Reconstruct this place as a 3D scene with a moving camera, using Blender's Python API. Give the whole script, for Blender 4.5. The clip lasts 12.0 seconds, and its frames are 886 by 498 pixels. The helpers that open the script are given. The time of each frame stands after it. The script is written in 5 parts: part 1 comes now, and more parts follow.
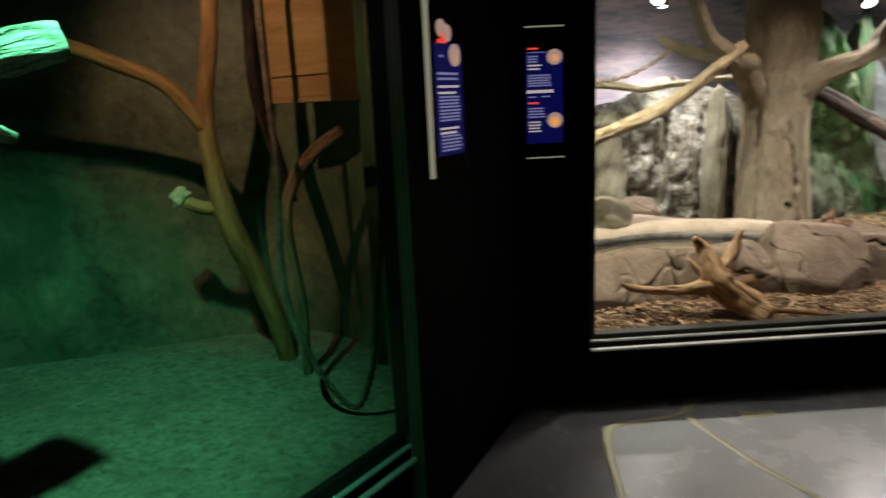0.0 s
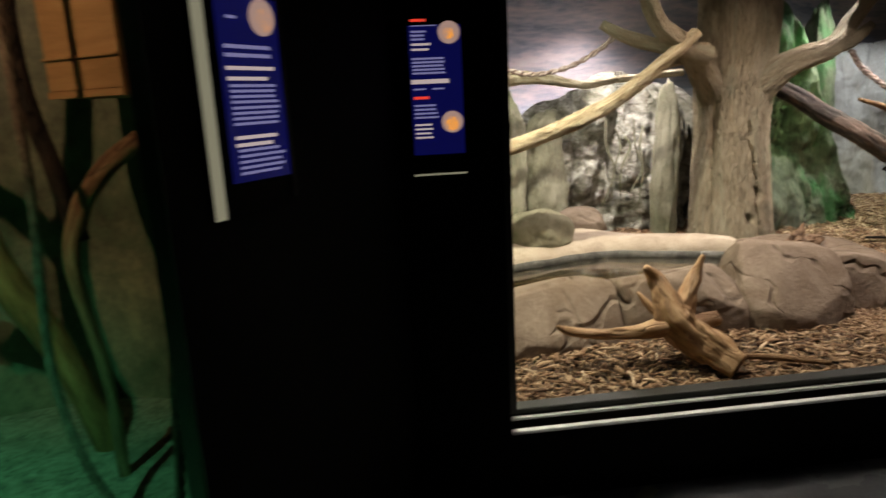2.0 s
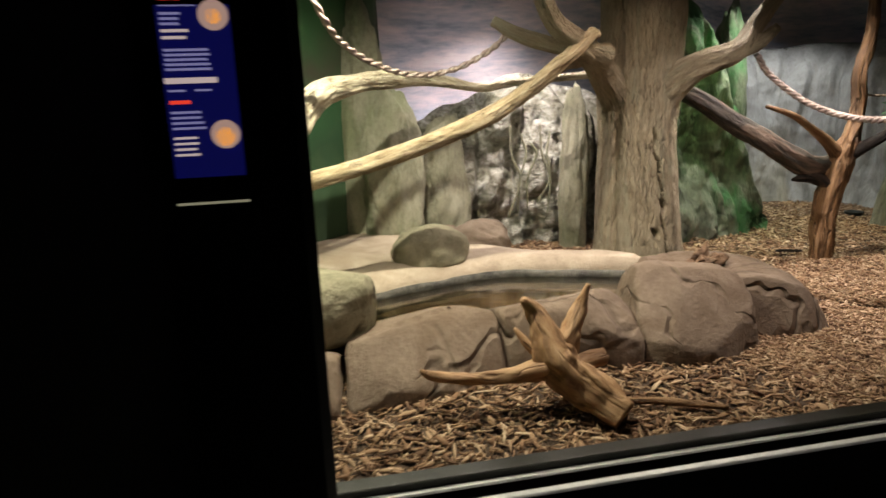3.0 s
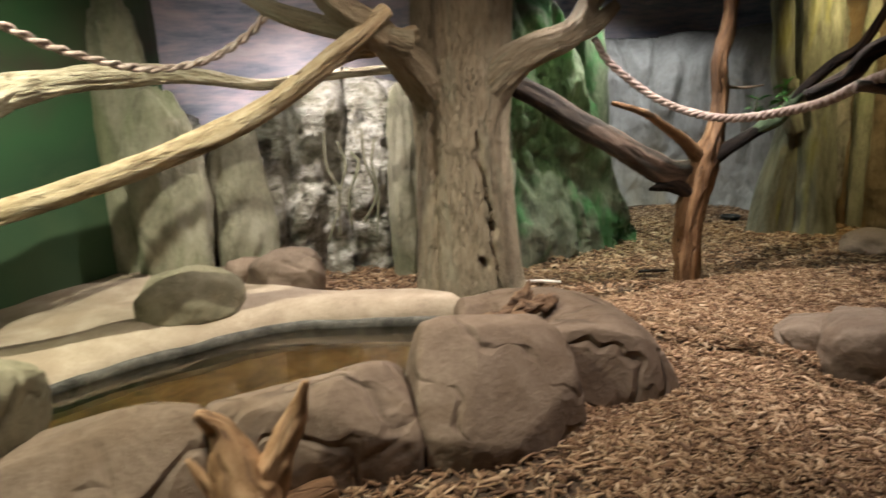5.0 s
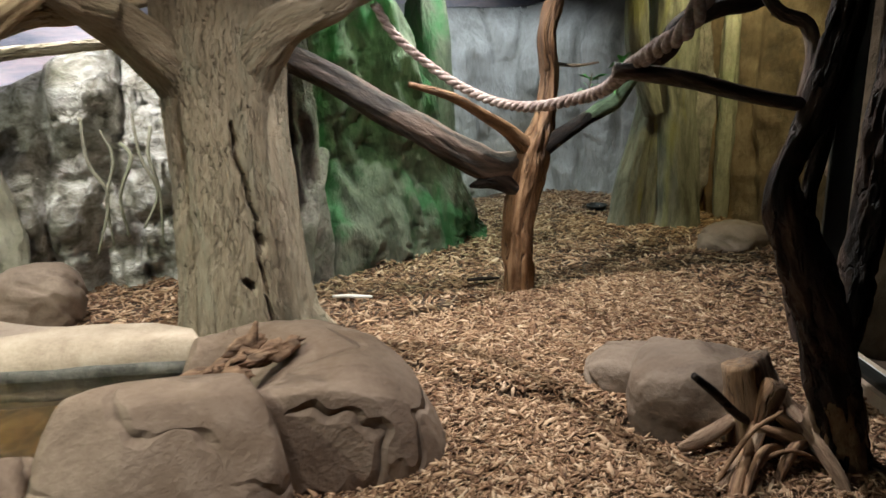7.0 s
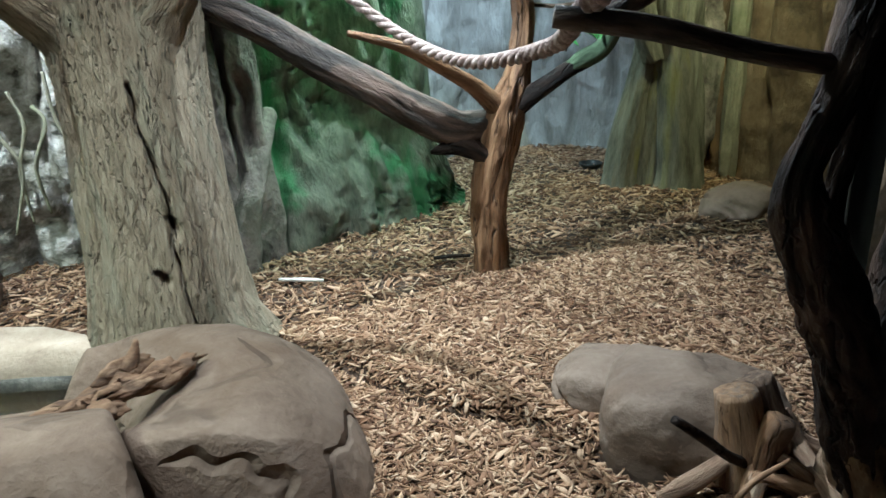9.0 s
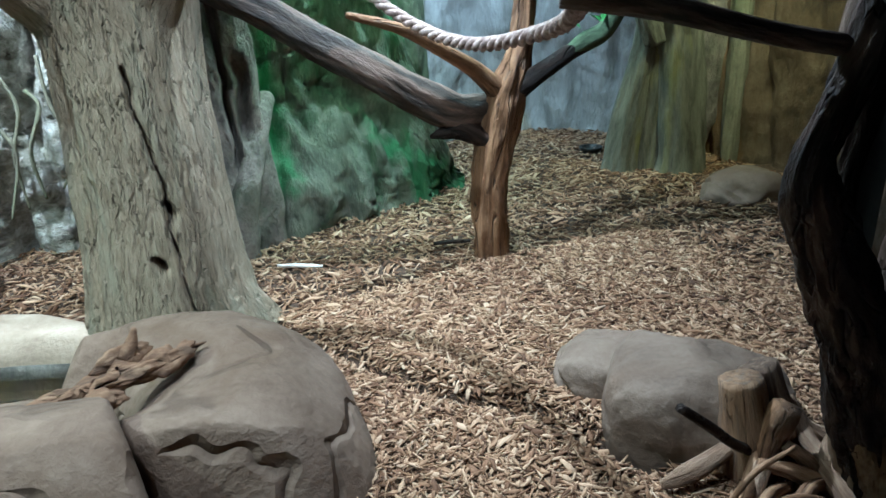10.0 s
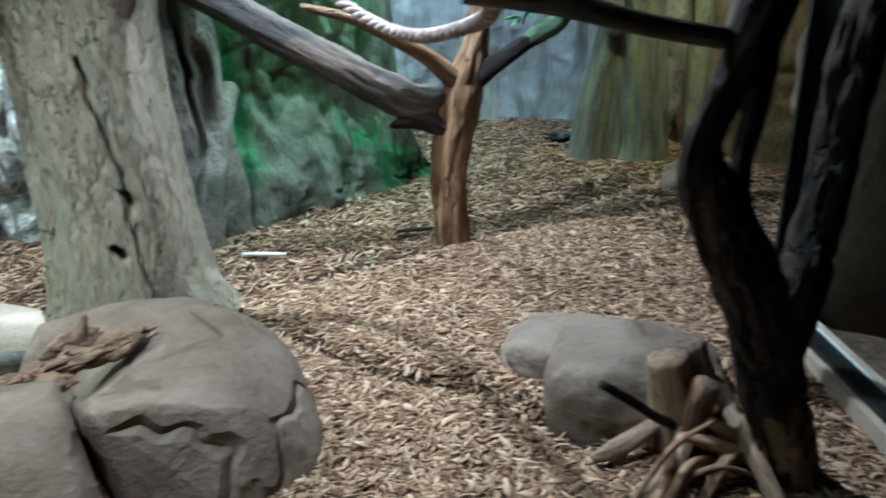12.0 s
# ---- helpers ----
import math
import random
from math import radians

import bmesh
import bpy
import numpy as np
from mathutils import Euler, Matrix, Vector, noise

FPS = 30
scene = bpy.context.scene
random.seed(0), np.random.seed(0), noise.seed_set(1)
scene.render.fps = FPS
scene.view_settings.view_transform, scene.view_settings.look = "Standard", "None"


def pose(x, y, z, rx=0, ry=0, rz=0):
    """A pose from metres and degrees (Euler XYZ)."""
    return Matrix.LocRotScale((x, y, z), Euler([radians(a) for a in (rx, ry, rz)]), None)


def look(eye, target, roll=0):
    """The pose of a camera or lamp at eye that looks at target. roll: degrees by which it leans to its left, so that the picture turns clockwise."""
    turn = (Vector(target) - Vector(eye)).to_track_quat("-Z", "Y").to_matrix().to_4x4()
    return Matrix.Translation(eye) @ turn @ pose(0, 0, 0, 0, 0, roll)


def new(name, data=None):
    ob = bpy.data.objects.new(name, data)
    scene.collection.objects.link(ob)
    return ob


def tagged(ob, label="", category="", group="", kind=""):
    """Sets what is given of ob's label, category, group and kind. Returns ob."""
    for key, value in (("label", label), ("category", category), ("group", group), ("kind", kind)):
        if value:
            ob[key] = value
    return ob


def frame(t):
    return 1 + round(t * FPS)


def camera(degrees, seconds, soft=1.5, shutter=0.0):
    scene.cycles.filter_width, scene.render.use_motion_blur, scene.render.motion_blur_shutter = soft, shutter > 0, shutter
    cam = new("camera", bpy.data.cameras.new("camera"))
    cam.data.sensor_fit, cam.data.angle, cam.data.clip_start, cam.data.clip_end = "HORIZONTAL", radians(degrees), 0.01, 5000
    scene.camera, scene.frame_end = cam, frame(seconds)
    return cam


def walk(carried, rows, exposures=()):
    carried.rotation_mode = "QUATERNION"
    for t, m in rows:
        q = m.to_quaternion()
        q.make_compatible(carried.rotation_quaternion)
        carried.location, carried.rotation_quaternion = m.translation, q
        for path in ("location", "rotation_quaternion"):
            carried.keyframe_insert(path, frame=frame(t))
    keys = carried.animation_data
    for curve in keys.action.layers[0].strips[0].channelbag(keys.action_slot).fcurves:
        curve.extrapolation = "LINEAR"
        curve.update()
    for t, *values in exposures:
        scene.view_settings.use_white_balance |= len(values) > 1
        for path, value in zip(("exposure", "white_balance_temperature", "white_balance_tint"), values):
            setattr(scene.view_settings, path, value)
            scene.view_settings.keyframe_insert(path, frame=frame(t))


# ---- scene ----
cam = camera(68.0, 12.0, 1.5, 0.5)
METRES, EYE, TILT, LEAN, TURN = 5.0, 1.55, 0.0, 0.0, -2.3
ROWS = [
    (0.0, 0.0, 0.0, 0.0, -0.6, -12.7, 2.68),
    (0.5, -0.0156, 0.04, -0.0028, 4.01, -12.28, 2.84),
    (1.0, -0.0098, 0.0854, -0.0025, 1.8, -12.49, 2.96),
    (1.5, 0.0256, 0.1407, -0.0092, -0.7, -12.77, 3.35),
    (2.0, 0.0691, 0.1824, -0.0071, -4.66, -12.89, 2.74),
    (2.5, 0.1169, 0.2284, -0.0065, -7.76, -12.92, 2.3),
    (4.5, 0.3108, 0.4133, -0.0179, -13.53, -13.48, 2.71),
    (5.0, 0.3651, 0.4471, -0.0143, -16.57, -13.52, 2.95),
    (5.5, 0.4173, 0.4695, -0.0135, -20.1, -13.53, 2.46),
    (6.0, 0.4681, 0.4917, -0.0166, -20.84, -14.21, 2.91),
    (6.5, 0.5258, 0.5114, -0.016, -21.17, -15.21, 2.98),
    (7.0, 0.5665, 0.5333, -0.0157, -22.22, -16.17, 2.78),
    (7.5, 0.6026, 0.5642, -0.0141, -21.61, -17.6, 3.16),
    (9.5, 0.6531, 0.6127, -0.0179, -21.76, -21.63, 3.71),
    (10.0, 0.6514, 0.6146, -0.018, -21.78, -22.24, 3.74),
    (10.5, 0.6523, 0.6143, -0.0172, -21.32, -22.58, 3.93),
    (11.0, 0.6488, 0.6139, -0.0162, -20.1, -22.99, 4.02),
    (11.5, 0.6454, 0.611, -0.018, -19.93, -23.41, 3.72),
    (12.0, 0.6719, 0.5923, -0.017, -22.86, -23.19, 3.67),
]
# white balance and exposure follow the film's own camera
EXPOSURES = [(0.0, 0.08, 6500, 16), (2.5, 0.06, 6750, 18), (4.5, -0.14, 6800, 18), (5.5, -0.08, 6550, 17), (6.8, -0.03, 6200, 14), (7.7, -0.01, 5700, 8), (9.3, 0.2, 5000, 1), (10.5, 0.24, 4600, -1), (12.0, 0.26, 4600, -1)]
walk(cam, [(t, pose(0, 0, EYE, TILT, LEAN, TURN) @ pose(METRES * x, METRES * y, METRES * z, 90 + pitch, roll, yaw)) for t, x, y, z, yaw, pitch, roll in ROWS], EXPOSURES)

# ---- world and lights ----
world = bpy.data.worlds.new("world")
scene.world = world
world.use_nodes = True
world.node_tree.nodes["Background"].inputs[0].default_value = (0.01, 0.011, 0.012, 1)
world.node_tree.nodes["Background"].inputs[1].default_value = 0.2

FLOOR, MULCH, CEIL = -0.03, 0.15, 2.75


def spot(name, eye, target, watts, colour, degrees=90, blend=0.8, radius=0.06):
    data = bpy.data.lights.new(name, "SPOT")
    data.energy, data.color, data.spot_size, data.spot_blend, data.shadow_soft_size = watts, colour, radians(degrees), blend, radius
    ob = new(name, data)
    ob.matrix_world = look(eye, target)
    return ob


WARM, NEUTRAL = (1.0, 0.86, 0.68), (1.0, 0.95, 0.88)
LAMPS = [  # eye, target, watts, colour, cone
    ((3.0, 4.9, 2.62), (2.7, 4.8, 0.2), 70, WARM, 140),
    ((4.27, 5.5, 2.62), (4.4, 4.75, 0.2), 345, NEUTRAL, 114),
    ((5.2, 6.7, 2.62), (4.85, 6.75, 0.2), 200, (0.88, 1.0, 0.82), 112),
    # added fill: lifts the rope, the near mulch and the trunk's front
    ((3.55, 4.25, 2.62), (3.45, 5.0, 0.3), 185, NEUTRAL, 90),
    # added fill for the front faces of the left boulders
    ((1.7, 3.75, 2.62), (1.3, 4.9, 0.3), 52, (1.0, 0.93, 0.76), 105),
    ((2.5, 6.4, 2.62), (2.6, 7.0, 0.9), 290, NEUTRAL, 100),
    ((2.83, 7.5, 2.44), (2.7, 7.3, 1.4), 30, (1.0, 0.96, 0.98), 120),
    ((5.55, 7.3, 2.55), (5.9, 8.1, 0.9), 140, (0.88, 0.97, 1.0), 100),
    ((1.15, 4.75, 2.62), (1.0, 5.05, 0.5), 330, (0.98, 1.0, 0.78), 150),
    # added fill that brightens the foot of the pale trunk
    ((0.8, 4.35, 2.62), (0.6, 5.15, 0.6), 110, (0.92, 1.0, 0.66), 52),
    ((4.5, 5.9, 2.62), (4.5, 6.8, 0.9), 60, (0.50, 1.0, 0.38), 70),
    ((6.2, 5.5, 2.62), (6.7, 6.2, 1.45), 165, (1.0, 0.88, 0.42), 74),
    ((2.42, 6.5, 2.38), (1.9, 4.6, 0.3), 20, NEUTRAL, 110),
    ((4.5, 6.5, 2.27), (4.2, 4.8, 0.2), 20, NEUTRAL, 110),
]
LEFT_LAMPS = [
    ((-0.86, 1.9, 2.48), (-1.8, 2.5, 0.2), 155, (0.14, 1.0, 0.50), 90),
    ((-0.95, 1.95, 2.5), (-0.85, 3.5, 1.7), 52, (1.0, 0.66, 0.36), 62),
]

# ---- materials ----


def mat(name, stops, scale=6.0, rough=0.8, bump=0.3, fine=60.0, coord="Object", stretch=(1, 1, 1), metal=0.0, spec=0.4, dist=0.02, island=0.0, crack=0.0, coat=0.0, hard=False, stain=None, detail=6, bands=None, tint=0.4):
    """A surface of mottled colour: a ramp over coarse noise with fine grain, and relief from both."""
    m = bpy.data.materials.new(name)
    m.use_nodes = True
    nt = m.node_tree
    N, L = nt.nodes, nt.links
    b = N["Principled BSDF"]
    if coord == "grain":
        tc = N.new("ShaderNodeAttribute")
        tc.attribute_name = "grain"
        src = tc.outputs["Vector"]
    else:
        src = N.new("ShaderNodeTexCoord").outputs["Object"]
    mp = N.new("ShaderNodeMapping")
    mp.inputs["Scale"].default_value = stretch
    L.new(src, mp.inputs["Vector"])

    def fbm(s, detail, roughness=0.6, distortion=0.0):
        n = N.new("ShaderNodeTexNoise")
        n.inputs["Scale"].default_value, n.inputs["Detail"].default_value = s, detail
        n.inputs["Roughness"].default_value, n.inputs["Distortion"].default_value = roughness, distortion
        L.new(mp.outputs[0], n.inputs["Vector"])
        return n.outputs["Fac"]

    def math_node(op, a, c):
        n = N.new("ShaderNodeMath")
        n.operation = op
        for i, v in enumerate((a, c)):
            if isinstance(v, (int, float)):
                n.inputs[i].default_value = v
            else:
                L.new(v, n.inputs[i])
        return n.outputs[0]

    coarse, grain = fbm(scale, detail, 0.62, 0.4), fbm(fine, min(4, detail), 0.65)
    fac = math_node("ADD", math_node("MULTIPLY", coarse, 0.72), math_node("MULTIPLY", grain, 0.28))
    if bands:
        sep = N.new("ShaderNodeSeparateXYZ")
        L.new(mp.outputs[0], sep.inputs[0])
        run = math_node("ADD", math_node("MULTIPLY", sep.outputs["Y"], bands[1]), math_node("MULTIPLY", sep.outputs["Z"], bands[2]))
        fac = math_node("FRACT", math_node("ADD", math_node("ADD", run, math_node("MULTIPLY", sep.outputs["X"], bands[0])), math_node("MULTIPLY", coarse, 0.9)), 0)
    if island:
        g = N.new("ShaderNodeNewGeometry")
        fac = math_node("ADD", math_node("MULTIPLY", fac, 1 - island), math_node("MULTIPLY", g.outputs["Random Per Island"], island))
    ramp = N.new("ShaderNodeValToRGB")
    el = ramp.color_ramp.elements
    while len(el) < len(stops):
        el.new(0.5)
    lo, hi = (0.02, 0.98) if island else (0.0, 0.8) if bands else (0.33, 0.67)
    for i, c in enumerate(stops):
        el[i].position = lo + (hi - lo) * i / max(1, len(stops) - 1)
        el[i].color = (*c, 1)
    L.new(fac, ramp.inputs[0])
    if hard:
        ramp.color_ramp.interpolation = "CONSTANT"
    tone = ramp.outputs[0]
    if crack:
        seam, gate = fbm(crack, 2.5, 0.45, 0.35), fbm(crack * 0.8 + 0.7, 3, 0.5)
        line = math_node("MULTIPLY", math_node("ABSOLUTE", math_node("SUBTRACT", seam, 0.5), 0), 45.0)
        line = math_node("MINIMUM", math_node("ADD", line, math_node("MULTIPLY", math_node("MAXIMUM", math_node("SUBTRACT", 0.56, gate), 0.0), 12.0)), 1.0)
        # crack lines are darkened in the colour too, painting in crevice shade
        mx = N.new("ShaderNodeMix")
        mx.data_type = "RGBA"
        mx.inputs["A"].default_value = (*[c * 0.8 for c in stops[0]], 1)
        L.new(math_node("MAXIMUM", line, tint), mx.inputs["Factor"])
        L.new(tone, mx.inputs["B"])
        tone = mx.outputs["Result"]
    if stain:
        colour, size, amount = stain
        patch = fbm(size, 5, 0.6, 0.8)
        keep = N.new("ShaderNodeMapRange")
        keep.inputs["From Min"].default_value, keep.inputs["From Max"].default_value = 0.5, 0.62
        keep.inputs["To Max"].default_value = amount
        L.new(patch, keep.inputs["Value"])
        mx = N.new("ShaderNodeMix")
        mx.data_type = "RGBA"
        mx.inputs["B"].default_value = (*colour, 1)
        L.new(keep.outputs[0], mx.inputs["Factor"])
        L.new(tone, mx.inputs["A"])
        tone = mx.outputs["Result"]
    L.new(tone, b.inputs["Base Color"])
    b.inputs["Roughness"].default_value, b.inputs["Metallic"].default_value = rough, metal
    b.inputs["Specular IOR Level"].default_value = spec
    b.inputs["Coat Weight"].default_value = coat
    if bump:
        h = math_node("ADD", math_node("MULTIPLY", coarse, 1.0), math_node("MULTIPLY", grain, 0.35))
        if crack:
            lines = fbm(crack, 2.5, 0.45, 0.35)
            gate2 = fbm(crack * 0.8 + 0.7, 3, 0.5)
            edge = math_node("MULTIPLY", math_node("ABSOLUTE", math_node("SUBTRACT", lines, 0.5), 0), 26.0)
            edge = math_node("MINIMUM", math_node("ADD", edge, math_node("MULTIPLY", math_node("MAXIMUM", math_node("SUBTRACT", 0.53, gate2), 0.0), 10.0)), 1.0)
            h = math_node("ADD", h, edge)
        bp = N.new("ShaderNodeBump")
        bp.inputs["Strength"].default_value, bp.inputs["Distance"].default_value = bump, dist
        L.new(h, bp.inputs["Height"])
        L.new(bp.outputs[0], b.inputs["Normal"])
    rn = math_node("ADD", rough - 0.1, math_node("MULTIPLY", coarse, 0.2))
    L.new(rn, b.inputs["Roughness"])
    return m


def glow(name, colour, strength, base=(0.02, 0.02, 0.02)):
    m = bpy.data.materials.new(name)
    m.use_nodes = True
    b = m.node_tree.nodes["Principled BSDF"]
    b.inputs["Base Color"].default_value = (*base, 1)
    b.inputs["Emission Color"].default_value, b.inputs["Emission Strength"].default_value = (*colour, 1), strength
    return m


def glass(name, tint=(0.97, 0.99, 0.98)):
    m = bpy.data.materials.new(name)
    m.use_nodes = True
    b = m.node_tree.nodes["Principled BSDF"]
    b.inputs["Base Color"].default_value = (*tint, 1)
    b.inputs["Roughness"].default_value, b.inputs["IOR"].default_value, b.inputs["Transmission Weight"].default_value = 0.0, 1.02, 1.0
    return m


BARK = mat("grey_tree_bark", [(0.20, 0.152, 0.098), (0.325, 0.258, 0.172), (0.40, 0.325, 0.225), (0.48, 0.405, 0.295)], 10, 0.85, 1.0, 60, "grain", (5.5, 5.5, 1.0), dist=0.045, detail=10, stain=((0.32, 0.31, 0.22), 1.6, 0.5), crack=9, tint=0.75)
BROWNBARK = mat("brown_bark", [(0.10, 0.06, 0.03), (0.19, 0.125, 0.07), (0.27, 0.195, 0.12)], 7, 0.85, 1.0, 60, "grain", (3.2, 3.2, 1.1), dist=0.02, detail=9)
# dark bark with green lamplight put into its colour
GREENLIT_BARK = mat("green_lit_bark", [(0.03, 0.045, 0.025), (0.07, 0.11, 0.06), (0.13, 0.19, 0.11)], 9, 0.9, 0.9, 70, "grain", (4, 4, 1.5), dist=0.01)
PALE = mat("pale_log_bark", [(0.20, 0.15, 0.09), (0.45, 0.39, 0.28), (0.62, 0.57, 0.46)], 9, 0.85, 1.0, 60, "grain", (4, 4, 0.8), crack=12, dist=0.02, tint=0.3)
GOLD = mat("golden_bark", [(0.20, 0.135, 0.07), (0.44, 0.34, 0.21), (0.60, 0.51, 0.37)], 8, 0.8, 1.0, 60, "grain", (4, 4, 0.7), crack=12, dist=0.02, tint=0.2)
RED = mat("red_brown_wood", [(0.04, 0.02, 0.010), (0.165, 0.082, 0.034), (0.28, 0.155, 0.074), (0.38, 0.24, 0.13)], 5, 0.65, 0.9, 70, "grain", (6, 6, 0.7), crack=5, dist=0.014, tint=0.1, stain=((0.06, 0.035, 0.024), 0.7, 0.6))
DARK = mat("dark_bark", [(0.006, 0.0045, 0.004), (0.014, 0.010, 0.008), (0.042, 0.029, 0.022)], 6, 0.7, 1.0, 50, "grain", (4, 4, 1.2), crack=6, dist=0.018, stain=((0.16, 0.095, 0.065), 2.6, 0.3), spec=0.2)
BROWNLOG = mat("dark_brown_log", [(0.010, 0.008, 0.006), (0.035, 0.026, 0.019), (0.085, 0.06, 0.045)], 6, 0.65, 1.0, 50, "grain", (4, 4, 0.9), dist=0.02, detail=9, stain=((0.23, 0.155, 0.115), 2.4, 0.6))
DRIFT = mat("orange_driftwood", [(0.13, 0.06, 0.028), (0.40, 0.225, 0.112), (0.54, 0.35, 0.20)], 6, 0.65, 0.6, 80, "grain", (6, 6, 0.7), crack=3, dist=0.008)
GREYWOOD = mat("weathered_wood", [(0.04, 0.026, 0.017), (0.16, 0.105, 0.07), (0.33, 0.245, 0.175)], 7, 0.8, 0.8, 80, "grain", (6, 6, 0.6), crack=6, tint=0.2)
ROPE = mat("faded_rope", [(0.10, 0.065, 0.055), (0.34, 0.255, 0.225), (0.62, 0.54, 0.49)], 34, 0.95, 0.9, 150, dist=0.01)
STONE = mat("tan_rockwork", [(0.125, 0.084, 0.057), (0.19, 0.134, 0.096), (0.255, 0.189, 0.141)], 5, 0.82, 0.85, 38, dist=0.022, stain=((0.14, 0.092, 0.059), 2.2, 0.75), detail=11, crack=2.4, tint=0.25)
GREYSTONE = mat("grey_rockwork", [(0.10, 0.07, 0.05), (0.155, 0.112, 0.081), (0.205, 0.155, 0.117)], 5, 0.82, 0.6, 55, dist=0.02, stain=((0.12, 0.08, 0.054), 2.5, 0.6), detail=8)
SLAB = mat("olive_grey_rock", [(0.11, 0.105, 0.07), (0.25, 0.235, 0.17), (0.36, 0.335, 0.26)], 3.5, 0.85, 0.9, 40, dist=0.04, detail=9, stretch=(1, 1, 0.6), stain=((0.14, 0.165, 0.08), 1.5, 0.6))
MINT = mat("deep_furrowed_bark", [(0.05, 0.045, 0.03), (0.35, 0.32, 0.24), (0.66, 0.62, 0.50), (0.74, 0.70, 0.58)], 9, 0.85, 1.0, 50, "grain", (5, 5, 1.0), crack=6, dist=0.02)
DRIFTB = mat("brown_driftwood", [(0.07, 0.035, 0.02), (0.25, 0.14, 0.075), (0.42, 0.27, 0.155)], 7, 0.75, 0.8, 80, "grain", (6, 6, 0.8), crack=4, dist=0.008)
DRIFTWORN = mat("worn_driftwood", [(0.085, 0.042, 0.024), (0.21, 0.122, 0.07), (0.34, 0.225, 0.14)], 16, 0.8, 0.8, 90, dist=0.01, stretch=(0.6, 1.6, 1.6), stain=((0.05, 0.028, 0.018), 11, 0.7))
DARKROPE = mat("dark_rope", [(0.05, 0.035, 0.025), (0.13, 0.095, 0.07), (0.24, 0.19, 0.14)], 14, 0.95, 0.6, 120)
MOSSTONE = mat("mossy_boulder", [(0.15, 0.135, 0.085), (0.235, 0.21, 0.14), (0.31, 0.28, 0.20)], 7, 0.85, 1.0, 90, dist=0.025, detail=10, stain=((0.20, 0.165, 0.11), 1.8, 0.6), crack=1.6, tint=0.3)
WHITEROCK = mat("pale_cliff_rock", [(0.05, 0.045, 0.03), (0.30, 0.28, 0.23), (0.58, 0.56, 0.51), (0.77, 0.76, 0.72)], 6, 0.85, 1.0, 24, dist=0.09, detail=9, stretch=(1, 1, 1.5), stain=((0.12, 0.115, 0.07), 1.4, 0.7))
GREENROCK = mat("green_painted_rock", [(0.03, 0.034, 0.022), (0.10, 0.11, 0.078), (0.16, 0.165, 0.12), (0.23, 0.225, 0.175)], 7, 0.75, 1.0, 40, stretch=(1, 1, 0.45), dist=0.045, detail=10, stain=((0.03, 0.15, 0.045), 2.4, 0.75))
GREYROCK = mat("grey_cliff_rock", [(0.20, 0.195, 0.175), (0.34, 0.33, 0.305), (0.45, 0.44, 0.415)], 4, 0.85, 0.9, 30, stretch=(1.4, 1.4, 0.5), dist=0.05, detail=9)
BROWNROCK = mat("brown_cliff_rock", [(0.04, 0.028, 0.016), (0.11, 0.075, 0.044), (0.18, 0.135, 0.09)], 4, 0.85, 0.9, 30, dist=0.05, detail=9, stretch=(1, 1, 0.6), stain=((0.20, 0.105, 0.03), 1.0, 0.6))
YELLOWBARK = mat("yellow_green_bark", [(0.055, 0.05, 0.038), (0.16, 0.155, 0.115), (0.26, 0.25, 0.195)], 5, 0.85, 0.8, 40, "grain", (2.5, 2.5, 0.5), stain=((0.29, 0.27, 0.045), 1.3, 0.65))
SOIL = mat("mulch_bed", [(0.025, 0.015, 0.009), (0.07, 0.043, 0.027), (0.13, 0.085, 0.055)], 25, 0.95, 0.8, 90)
CHIPS = mat("wood_chips", [(0.03, 0.014, 0.008), (0.12, 0.060, 0.030), (0.225, 0.125, 0.067), (0.33, 0.205, 0.118), (0.42, 0.285, 0.178), (0.55, 0.425, 0.30)], 20, 0.85, 0.3, 120, island=0.75, dist=0.004)
BLACK = mat("black_paint", [(0.002, 0.002, 0.002), (0.004, 0.004, 0.004)], 3, 0.75, 0.05, 90, spec=0.06)
FRAME = mat("dark_metal_frame", [(0.02, 0.02, 0.018), (0.045, 0.045, 0.04)], 4, 0.4, 0.05, 90, metal=0.6)
ALU = mat("aluminium_trim", [(0.5, 0.5, 0.5), (0.65, 0.65, 0.65)], 4, 0.4, 0.05, 90, metal=0.2)
CONCRETE = mat("polished_concrete", [(0.26, 0.26, 0.285), (0.35, 0.35, 0.38), (0.42, 0.42, 0.45)], 1.8, 0.26, 0.1, 60, spec=0.5)
CREAM = mat("cream_inlay", [(0.40, 0.36, 0.25), (0.52, 0.48, 0.36)], 6, 0.35, 0.05, 90)
RIB = mat("ribbed_metal", [(0.20, 0.195, 0.15), (0.30, 0.29, 0.23)], 4, 0.35, 0.05, 90, spec=0.5)
OCHRE = mat("ochre_branch", [(0.10, 0.05, 0.02), (0.26, 0.14, 0.055), (0.40, 0.24, 0.10)], 6, 0.75, 0.6, 60, "grain", (4, 4, 0.7))
GLASS = glass("clear_glass")
MURALSKY = mat("painted_sky", [(0.12, 0.16, 0.24), (0.40, 0.42, 0.50), (0.72, 0.62, 0.64), (0.80, 0.79, 0.78)], 1.3, 0.9, 0.05, 10, stretch=(0.5, 0.5, 2.4))
